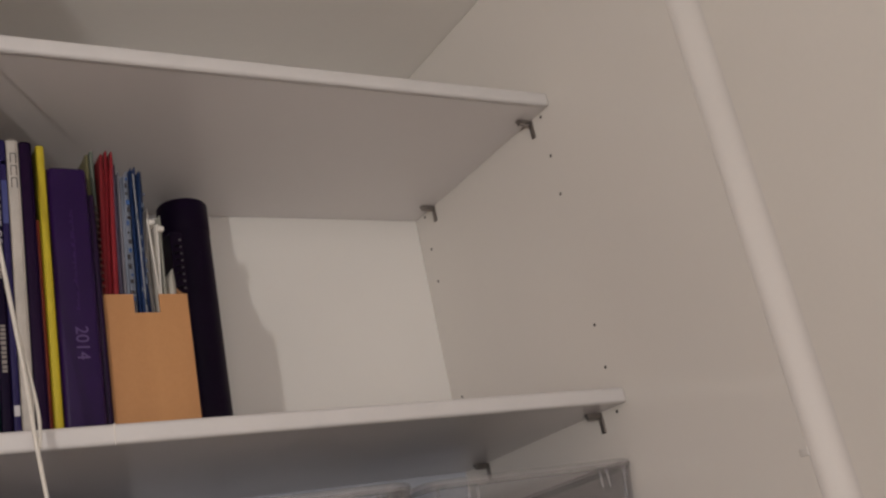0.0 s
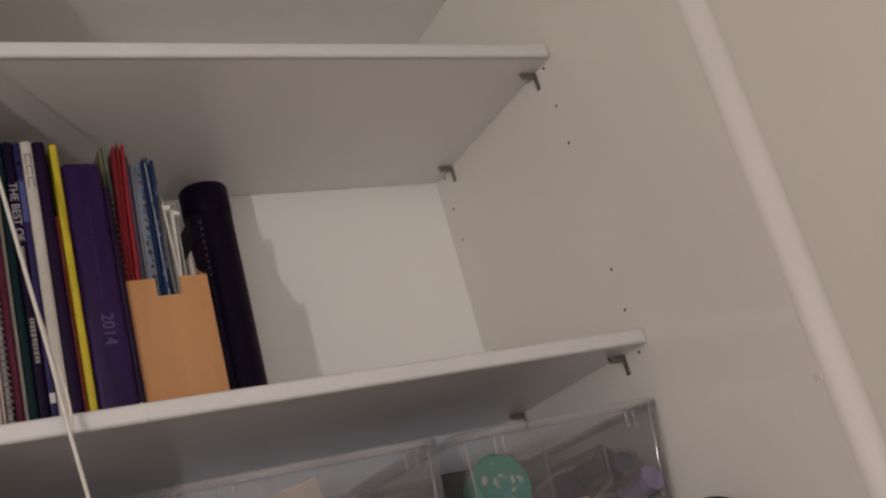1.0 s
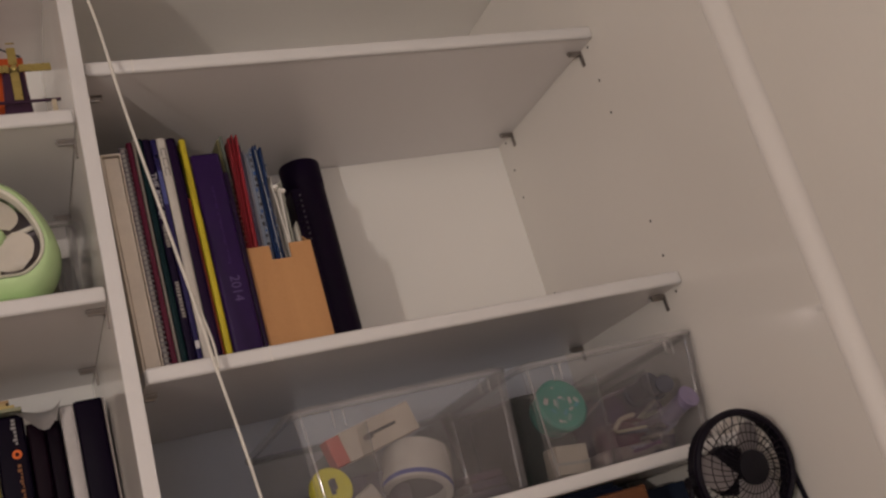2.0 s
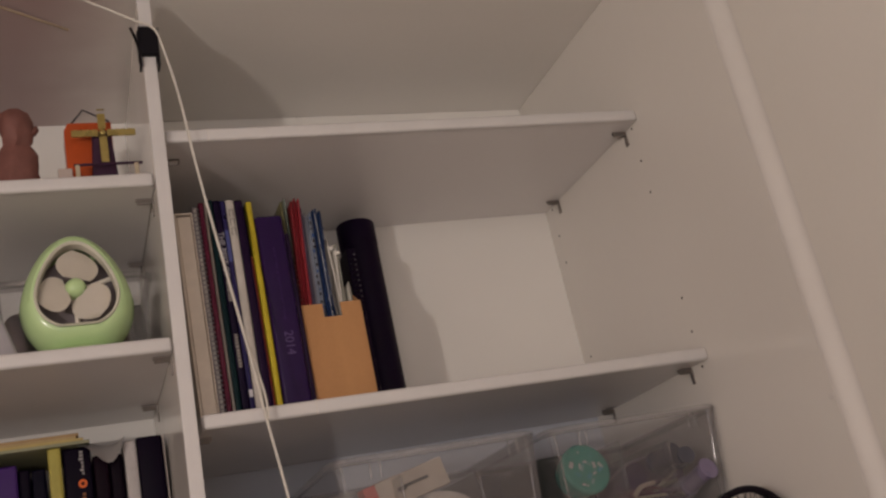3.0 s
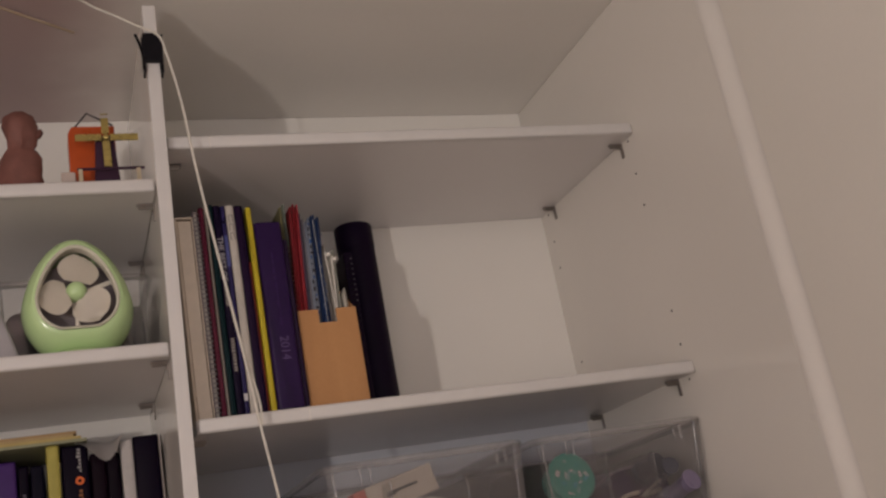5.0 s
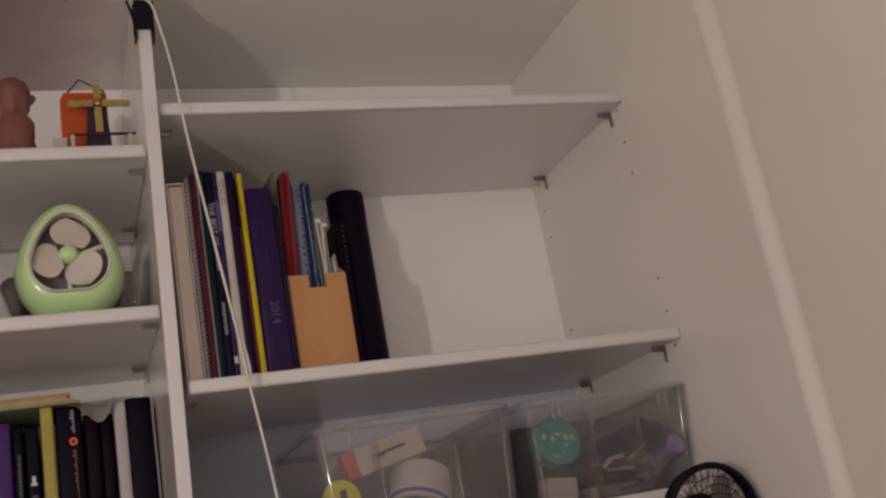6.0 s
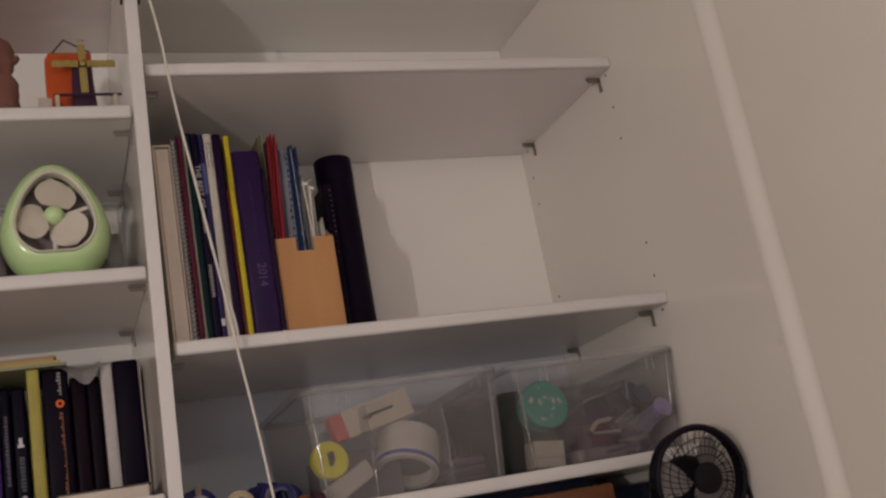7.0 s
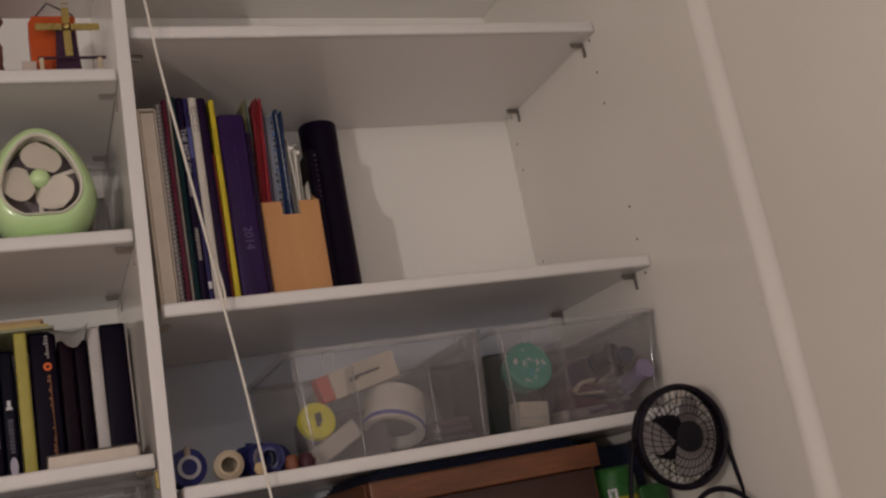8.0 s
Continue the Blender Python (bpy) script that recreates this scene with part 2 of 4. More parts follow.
SAG = 0.0062  # the top shelf sits lower at the divider
divider = thing("divider_panel", "tall white upright divider between two shelf bays", "panel")
part("board", leaning(block(-0.824, -0.806, -0.020, BACKY - 0.0015, FLOORZ, CEILING - 0.018, 0.0006, 1)), PANEL, divider)
part("edge_strip", leaning(block(-0.8246, -0.8054, -0.0235, -0.0195, FLOORZ, CEILING - 0.018, 0.001, 2)), EDGE, divider, "white front edging")
for z in (SH1 - THICK - SAG, SH2 - THICK, SH3 - THICK):
    pin(divider, -0.806 + lean(z), 0.057, z, -1)
    pin(divider, -0.806 + lean(z), 0.360, z, -1)
for z, y in ((L1 - THICK, 0.046), (L2 - THICK, 0.024), (L3 - THICK, 0.024)):
    pin(divider, -0.824 + lean(z), y, z, 1)
    pin(divider, -0.824 + lean(z), 0.300, z, 1)
# Unseen panel, set close in to shade the other bay from room_lamp.
shade_panel = thing("unseen_end_panel", "unseen white end panel placed to shade the other bay", "panel")
part("board", block(-1.318, -1.300, -0.020, BACKY + 0.005, FLOORZ, CEILING - 0.001, 0.0006, 1), PANEL, shade_panel)

# back boards of the upper bays
solid("back_board", block(-0.8150, -0.0005, BACKY, BACKY + 0.005, SH2 - 0.016, CEILING - 0.001), BACK, "smooth white back board of the upper shelves", "panel")
solid("back_board", block(-1.2995, -0.8155, BACKY, BACKY + 0.005, L3 - 0.016, CEILING - 0.001), BACK, "smooth white back board of the upper shelves", "panel")


def shelf(x0, x1, top, label, joint=None, sag=0.0):
    """A loose board with a rounded front edging. sag: how much lower its end at x0 lies; joint: where the edging is pieced."""
    ob = thing("shelf", label, "shelf", "white shelves")

    def sagged(bm):
        for v in bm.verts:
            v.co.z -= sag * (x1 - v.co.x) / (x1 - x0)
        return bm
    part("board", sagged(block(x0, x1, 0.004, BACKY - 0.002, top - THICK, top)), LAMINATE, ob)
    part("front_edge", sagged(block(x0, x1, -0.006, 0.0045, top - THICK - 0.0012, top + 0.0012, 0.0045, 4)), EDGE, ob, "rounded white front edging", True)
    if joint:
        part("edge_joint", sagged(block(joint, joint + 0.0016, -0.0064, 0.000, top - THICK - 0.0016, top + 0.0016, 0.0006, 1)), PANEL, ob)
    return ob


shelf(-0.8050, -0.0008, SH1, "empty glossy white top shelf on steel pins", -0.743, SAG)
shelf(-0.8060, -0.0008, SH2, "glossy white shelf holding a row of books", -0.650)
shelf(-0.8090, -0.0008, SH3, "white shelf holding clear plastic bins", -0.594)
shelf(-1.2992, -0.8290, L1, "white shelf holding small ornaments")
shelf(-1.2992, -0.8325, L2, "white shelf holding a small green fan")
shelf(-1.2992, -0.8395, L3, "white shelf holding a packed row of books")
COUNTER = -0.47
# Unseen support for box and fan, dark to cut bounced light below.
solid("counter", block(-1.2992, -0.0008, -0.262, BACKY - 0.002, COUNTER - 0.03, COUNTER, 0.004), wood("dark_counter_wood", (0.085, 0.055, 0.045), (0.05, 0.03, 0.026), 0.45, (4, 50, 50)), "unseen dark wooden counter below the shelves", "counter")


# ---------------------------------------------------------------- books
def book(x0, x1, y0, depth, z0, top, colour, label, rough=0.45, category="book", tilt=0.0, spine_round=0.0, name="book"):
    """A closed book: two boards and a spine round a block of pages, its spine to the room."""
    ob = thing(name, label, category, "books on shelves")
    w, h = x1 - x0, top - z0
    mat = paint(colour, rough)
    t = min(0.0022, w * 0.2)
    cover = block(0, t, 0.001, depth, 0, h, 0.0004, 1)
    block(w - t, w, 0.001, depth, 0, h, 0.0004, 1, bm=cover)
    part("cover", cover, mat, ob)
    part("spine", block(0, w, -0.0012 - spine_round, max(t, spine_round), 0, h, max(spine_round, min(0.004, w * 0.3)), 5 if spine_round else 3), mat, ob, "", True)
    part("page_block", block(t * 1.02, w - t * 1.02, t, depth - 0.004, 0.003, h - 0.003), PAPER, ob)
    ob.matrix_world = pose(x0, y0, z0, 0, tilt, 0)
    return ob


def bars(parent, w, spans, mat, y=-0.0014, height=0.5):
    """Illegible printing on a spine: short marks over (z0, z1) stretches."""
    rnd = random.Random(int(spans[0][0] * 10000))
    bm = bmesh.new()
    for z0, z1 in spans:
        z = z0
        while z < z1:
            d = rnd.uniform(0.003, 0.006)
            block(w * (0.5 - height / 2) + rnd.uniform(0, w * 0.1), w * (0.5 + height / 2), y - 0.0003, y + 0.0003, z, z + d * 0.7, bm=bm)
            z += d
    tagged(part("printing", bm, mat, parent), kind="stuff")


WHITE_INK = paint((0.62, 0.60, 0.62), 0.6)
Z = SH2 + 0.0012
# cream slip case with its pages showing
YF = 0.075  # spines stand back from the shelf edge
case = thing("slip_case", "cream cardboard slip case holding a thick volume", "book", "books on shelves")
part("shell", block(-0.7965, -0.7940, YF, 0.29, Z, 0.335, 0.0006, 1, bm=block(-0.7715, -0.7690, YF, 0.29, Z, 0.335, 0.0006, 1, bm=block(-0.7965, -0.7690, YF, 0.29, 0.3325, 0.3355, 0.0006, 1))), CREAM, case)
part("volume", block(-0.7932, -0.7722, YF + 0.0015, 0.28, Z, 0.330, 0.002, 2), CREAM, case, "cream cloth spine")

spiral = thing("spiral_notebook", "dark red notebook with a grey wire spiral", "notebook", "books on shelves")
part("page_block", block(-0.7665, -0.7615, YF + 0.008, 0.29, Z, 0.346), PAPER, spiral)
part("cover", block(-0.7680, -0.7665, YF + 0.006, 0.292, Z, 0.348, 0.0004, 1), paint((0.16, 0.13, 0.16)), spiral)
WIRE = paint((0.34, 0.31, 0.34), 0.35)
for k in range(46):
    z = Z + 0.006 + k * 0.0073
    ring = [(-0.7640 + 0.0046 * math.cos(a), YF + 0.004 + 0.0058 * math.sin(a), z + 0.0012 * math.sin(a / 2)) for a in [i * math.tau / 10 for i in range(10)]]
    part("wire_ring", tube(ring, 0.0011, 5, True), WIRE, spiral)

book(-0.7590, -0.7515, YF, 0.21, Z, 0.350, (0.13, 0.014, 0.042), "maroon hardback book with a plain spine")
book(-0.7508, -0.7470, YF, 0.21, Z, 0.352, (0.30, 0.27, 0.24), "thin grey soft-cover booklet", category="booklet")
book(-0.7465, -0.7375, YF, 0.21, Z, 0.354, (0.006, 0.020, 0.024), "very dark green hardback book, worn")
b = book(-0.7370, -0.7260, YF, 0.22, Z, 0.352, (0.010, 0.005, 0.022), "black book with white spine lettering")
letters("lettering", "THE BEST OF", 0.0125, pose(0.0055, -0.0015, 0.258) @ FACE_DOWN, paint((0.40, 0.38, 0.42), 0.6), b)
bars(b, 0.0110, ((0.182, 0.215), (0.08, 0.13)), paint((0.30, 0.27, 0.25)), height=0.5)
b = book(-0.7255, -0.7180, YF, 0.22, Z, 0.351, (0.020, 0.014, 0.080), "navy blue songbook with a white star mark")
star = bmesh.new()
ring = [star.verts.new((0.0038 + (0.0036 if k % 2 == 0 else 0.0015) * math.sin(k * math.tau / 10), -0.0017, 0.318 + (0.0036 if k % 2 == 0 else 0.0015) * math.cos(k * math.tau / 10))) for k in range(10)]
star.faces.new(ring)
bmesh.ops.solidify(star, geom=star.faces[:], thickness=0.0003)
part("star_mark", star, WHITE_INK, b)
part("blue_label", block(0.0009, 0.0066, -0.0017, -0.0008, 0.245, 0.296), paint((0.075, 0.085, 0.25)), b)
part("white_label", block(0.0009, 0.0066, -0.0017, -0.0008, 0.034, 0.045), WHITE_INK, b)
b = book(-0.7178, -0.7055, YF, 0.22, Z, 0.352, (0.54, 0.50, 0.455), "white soft-cover songbook with outlined spine title", rough=0.6)
INK = paint((0.05, 0.045, 0.05), 0.6)
for z0 in (0.288, 0.303, 0.318):
    bm = block(0.0036, 0.0044, -0.0016, -0.0010, z0, z0 + 0.012)
    block(0.0092, 0.0100, -0.0016, -0.0010, z0, z0 + 0.012, bm=bm)
    block(0.0036, 0.0100, -0.0016, -0.0010, z0 + 0.0112, z0 + 0.012, bm=bm)
    part("title_mark", bm, INK, b)
book(-0.7050, -0.6915, YF, 0.21, Z, 0.350, (0.016, 0.006, 0.028), "dark violet hardback book with a plain spine")
book(-0.6912, -0.6868, YF + 0.006, 0.20, Z, 0.258, (0.30, 0.058, 0.028), "thin red-orange booklet among the books", category="booklet")
book(-0.6864, -0.6782, YF, 0.22, Z, 0.347, (0.52, 0.42, 0.03), "bright yellow soft-cover folder", category="folder")
b = book(-0.6765, -0.6340, YF + 0.004, 0.22, Z, 0.321, (0.019, 0.0035, 0.052), "thick purple yearbook with its year on the spine", rough=0.4, spine_round=0.006)
SILVER = paint((0.110, 0.068, 0.180), 0.5)
letters("lettering", "2014", 0.0190, pose(0.0225, -0.0075, 0.108) @ FACE_DOWN, SILVER, b)
bars(b, 0.0425, ((0.145, 0.262),), paint((0.038, 0.012, 0.090), 0.5), y=-0.0075, height=0.10)
book(-0.6335, -0.6268, YF + 0.006, 0.20, Z, 0.291, (0.016, 0.004, 0.030), "dark plum hardback book, slightly shorter")
wiro = thing("spiral_notebook", "dark plum notebook with a brown wire spiral", "notebook", "books on shelves")
part("cover", block(-0.6265, -0.6238, 0.088, 0.29, Z, 0.292, 0.0006, 1), paint((0.030, 0.010, 0.022)), wiro)
for k in range(13):
    z = 0.182 + k * 0.0080
    ring = [(-0.6250 + 0.0030 * math.cos(a), 0.086 + 0.0042 * math.sin(a), z) for a in [i * math.tau / 8 for i in range(8)]]
    part("wire_ring", tube(ring, 0.0009, 4, True), paint((0.10, 0.05, 0.045), 0.4), wiro)
# plywood magazine holder and what stands in it
BX0, BX1, BY = -0.6270, -0.5290, 0.088
holder = thing("magazine_holder", "light orange plywood magazine holder with a notched front", "magazine holder")
HT = 0.1740 - Z
bm = bmesh.new()
outline = [(0.006, 0), (0.0980, 0), (0.0980, HT), (0.0650, HT), (0.0650, HT - 0.022), (0.0365, HT - 0.022), (0.0365, HT), (0.006, HT)]
face = bm.faces.new([bm.verts.new((x, 0, z)) for x, z in outline])
got = bmesh.ops.extrude_face_region(bm, geom=[face])
for v in got["geom"]:
    if isinstance(v, bmesh.types.BMVert):
        v.co.y += 0.004
bmesh.ops.bevel(bm, geom=bm.edges[:], offset=0.0006, segments=1, affect="EDGES")
bmesh.ops.translate(bm, verts=bm.verts[:], vec=(BX0, BY, Z))
part("front_panel", bm, KRAFT, holder)
for x in (BX0, BX1 - 0.004):
    bm = bmesh.new()
    prof = [(0.006, 0), (0.240, 0), (0.240, 0.290), (0.180, 0.290), (0.006, HT)]
    face = bm.faces.new([bm.verts.new((x, BY + y, Z + z)) for y, z in prof])
    got = bmesh.ops.extrude_face_region(bm, geom=[face])
    for v in got["geom"]:
        if isinstance(v, bmesh.types.BMVert):
            v.co.x += 0.004
    part("side_panel", bm, KRAFT, holder)
part("back_panel", block(BX0 + 0.004, BX1 - 0.004, BY + 0.236, BY + 0.240, Z, 0.29), KRAFT, holder)
part("base_panel", block(BX0 + 0.004, BX1 - 0.004, BY + 0.004, BY + 0.236, Z, Z + 0.004), KRAFT, holder)
part("corner_post", tube([(BX0 + 0.0055, BY + 0.0055, Z), (BX0 + 0.0055, BY + 0.0055, Z + HT)], 0.0055, 8), KRAFT, holder)

ZI = Z + 0.0045


def sheaf(x0, x1, y0, top, colour, label, sheets=3, lean=0.0, name="magazine", wave=0.0):
    """Thin pamphlets in one wad: each sheet folded over at its spine, edges fanned and a little wavy."""
    ob = thing(name, label, "magazine", "magazines in the holder")
    w = (x1 - x0) / sheets
    rnd = random.Random(round(-x0 * 10000))
    for k in range(sheets):
        dz, dy, ph = rnd.uniform(-0.010, 0.0), rnd.uniform(0, 0.007), rnd.uniform(0, 6)
        h = top - ZI + dz
        bm = bmesh.new()
        rows = []
        n = 12
        for i in range(n + 1):
            z = h * i / n
            x = k * w + lean * (z / 0.3) ** 2 + wave * math.sin(ph + z * 30) * (z / h)
            if i == n:
                z -= 0.0006
            t = w * 0.84 * (1 if i < n else 0.55)
            rows.append([bm.verts.new(p) for p in ((x, dy + 0.0016, z), (x + t * 0.5, dy, z + (0.0012 if i == n else 0)), (x + t, dy + 0.0016, z), (x + t, 0.17 + dy, z), (x, 0.17 + dy, z))])
        for p, q in zip(rows, rows[1:]):
            for j in range(5):
                bm.faces.new((p[j], p[(j + 1) % 5], q[(j + 1) % 5], q[j]))
        bm.faces.new(rows[0][::-1])
        bm.faces.new(rows[-1])
        f = rnd.uniform(0.75, 1.15)
        part("sheet", bm, paint(tuple(round(c * f, 3) for c in colour), 0.4), ob, "", True)
    ob.matrix_world = pose(x0, y0, ZI)
    return ob


IN = BY + 0.006
book(-0.6225, -0.6190, 0.118, 0.19, Z + 0.005, 0.362, (0.16, 0.145, 0.075), "worn olive and cream booklet in the holder", category="booklet")
book(-0.6186, -0.6150, 0.112, 0.19, Z + 0.005, 0.364, (0.15, 0.17, 0.14), "dull green paper folder with pale edge", category="folder")
sheaf(-0.6243, -0.6063, IN, 0.362, (0.25, 0.022, 0.030), "red glossy pamphlets standing in the holder", 3, 0.010, wave=0.0004)
sheaf(-0.6036, -0.5984, IN, 0.342, (0.10, 0.085, 0.13), "dull violet-grey brochure in the holder", 2, 0.005)
sheaf(-0.5980, -0.5948, IN + 0.004, 0.338, (0.34, 0.32, 0.36), "thin grey brochure standing in the holder", 1, 0.006)
m = sheaf(-0.5942, -0.5846, IN + 0.002, 0.337, (0.30, 0.33, 0.40), "pale blue and white printed brochures in the holder", 3, 0.006, wave=0.0005)
rnd = random.Random(8)
for k in range(16):
    z = 0.160 + k * 0.0100 + rnd.uniform(-0.002, 0.002)
    x = 0.0003 + rnd.uniform(0, 0.004) + 0.006 * (z / 0.3) ** 2
    part("dark_print", block(x, x + rnd.uniform(0.002, 0.005), -0.0010, 0.0002, z, z + rnd.uniform(0.002, 0.006)), INK if k % 3 else paint((0.06, 0.12, 0.30), 0.4), m)
m = sheaf(-0.5836, -0.5686, IN, 0.342, (0.020, 0.042, 0.120), "blue glossy brochures in the holder", 4, 0.006, wave=0.0006)
part("pale_stripe", block(0.0075, 0.0088, -0.0008, 0.0004, 0.02, 0.318), paint((0.30, 0.31, 0.34), 0.4), m)
for k in range(12):
    z = 0.140 + k * 0.0135 + rnd.uniform(-0.003, 0.003)
    x = rnd.uniform(0.001, 0.012) + 0.006 * (z / 0.3) ** 2
    part("pale_print", block(x, x + 0.002, -0.0008, 0.0004, z, z + rnd.uniform(0.003, 0.008)), paint((0.12, 0.15, 0.22), 0.4), m)
sheaf(-0.5680, -0.5632, IN + 0.002, 0.291, (0.30, 0.28, 0.27), "grey crumpled leaflet in the holder", 2, 0.001, wave=0.0032)
sheaf(-0.5626, -0.5536, IN + 0.003, 0.285, (0.50, 0.47, 0.42), "cream crumpled leaflets in the holder", 3, 0.001, wave=0.0034)
sheaf(-0.5526, -0.5458, IN + 0.005, 0.282, (0.46, 0.46, 0.40), "white folded leaflets in the holder", 2, 0.001, wave=0.0020)
for x, z, d in ((-0.5530, 0.272, 8), (-0.5630, 0.279, -8)):
    leaf = block(-0.0008, 0.0008, 0, 0.05, -0.105, 0.012, 0.0003, 1)
    fold = thing("folded_leaflet", "white leaflet with a bent top corner", "leaflet", "magazines in the holder")
    part("sheet", leaf, PAPER, fold)
    part("bent_corner", block(0.0006, 0.0085, 0, 0.03, 0.004, 0.0105, 0.002, 2), PAPER, fold, "", True)
    fold.matrix_world = pose(x, IN + 0.0005, z - 0.02, 0, d * 0.35, d)
sheaf(-0.5434, -0.5370, IN + 0.006, 0.212, (0.56, 0.53, 0.47), "short white leaflets in the holder", 2, 0.002, wave=0.0016)

# black ring-bound pad and black tube behind
pad = thing("ring_binder_pad", "black ring-bound pad with white punched holes", "notebook")
part("cover", block(-0.4960, -0.4800, 0.222, 0.395, Z, 0.312, 0.002, 2), SATIN, pad)
for k in range(9):
    part("ring_hole", block(-0.4850, -0.4822, 0.2212, 0.2222, 0.222 + k * 0.0096, 0.2245 + k * 0.0096), paint((0.22, 0.20, 0.22), 0.6), pad)
for k in range(12):
    part("wire_ring", tube([(-0.4880 + 0.004 * math.cos(a), 0.2215 + 0.005 * math.sin(a), 0.185 + k * 0.0096) for a in [i * math.tau / 8 for i in range(8)]], 0.0009, 4, True), BLACK, pad)
roll = thing("poster_tube", "tall matt black poster tube standing upright", "tube")
C = (-0.4395, 0.325, Z)
part("body", lathe([(0, 0), (0.0350, 0), (0.0350, 0.372), (0.0338, 0.373), (0, 0.373)], C, sides=40), SATIN, roll, "", True)
part("cap", lathe([(0.0353, 0.345), (0.0357, 0.346), (0.0357, 0.388), (0.0335, 0.391), (0.0320, 0.3905), (0.0310, 0.382), (0, 0.382)], C, sides=40), SATIN, roll, "black end cap", True)

# ---------------------------------------------------------------- cord and clip on the divider
clip = thing("cord_clip", "black plastic clip fixed round the divider edge", "clip")
part("jaw", block(-0.8275, -0.8025, -0.034, -0.0237, 0.548, 0.596, 0.002, 2), BLACK, clip)
part("wing", tube([(-0.829, -0.030, 0.535), (-0.8285, -0.032, 0.555), (-0.833, -0.034, 0.575), (-0.838, -0.034, 0.592)], 0.0022, 6), BLACK, clip)
part("wing", tube([(-0.8025, -0.030, 0.535), (-0.8020, -0.032, 0.555), (-0.8015, -0.034, 0.575), (-0.7995, -0.034, 0.592)], 0.0022, 6), BLACK, clip)
part("tongue", block(-0.8295, -0.8265, -0.032, -0.010, 0.530, 0.590, 0.001, 1, bm=block(-0.8035, -0.8005, -0.032, -0.010, 0.530, 0.590, 0.001, 1)), BLACK, clip)


def spline(points, steps=8):
    """A smooth run of points (Catmull-Rom)."""
    p = [Vector(q) for q in points]
    p = [p[0] * 2 - p[1], *p, p[-1] * 2 - p[-2]]
    out = []
    for i in range(1, len(p) - 2):
        a, b, c, d = p[i - 1:i + 3]
        for k in range(steps):
            t = k / steps
            out.append(0.5 * (2 * b + (c - a) * t + (2 * a - 5 * b + 4 * c - d) * t * t + (3 * b - a - 3 * c + d) * t ** 3))
    return [*out, p[-2]]


cord = spline([(-1.40, -0.50, 0.664), (-1.10, -0.24, 0.663), (-0.972, -0.095, 0.659), (-0.908, -0.030, 0.650), (-0.862, -0.020, 0.632), (-0.834, -0.030, 0.610), (-0.806, -0.038, 0.590), (-0.796, -0.033, 0.565),
               (-0.781, -0.031, 0.480), (-0.7690, -0.030, 0.354), (-0.749, -0.030, 0.190), (-0.733, -0.030, 0.060), (-0.7255, -0.030, -0.016), (-0.712, -0.030, -0.130), (-0.698, -0.031, -0.284), (-0.683, -0.04, COUNTER + 0.003), (-0.60, -0.12, COUNTER + 0.003)], 6)
solid("hanging_cord", tube(cord, 0.0020, 8), CORD, "thin white electric cord hanging before the shelves", "cord", smooth=True)
cord = spline([(-0.745, -0.0285, 0.160), (-0.740, -0.027, 0.12), (-0.726, -0.026, 0.045), (-0.7215, -0.027, 0.010), (-0.7225, -0.029, -0.018)], 6)
solid("hanging_cord", tube(cord, 0.0017, 8), CORD, "second strand of white cord hanging beside the first", "cord", smooth=True)

# ---------------------------------------------------------------- clear bins on the third shelf
ZB = SH3 + 0.0012


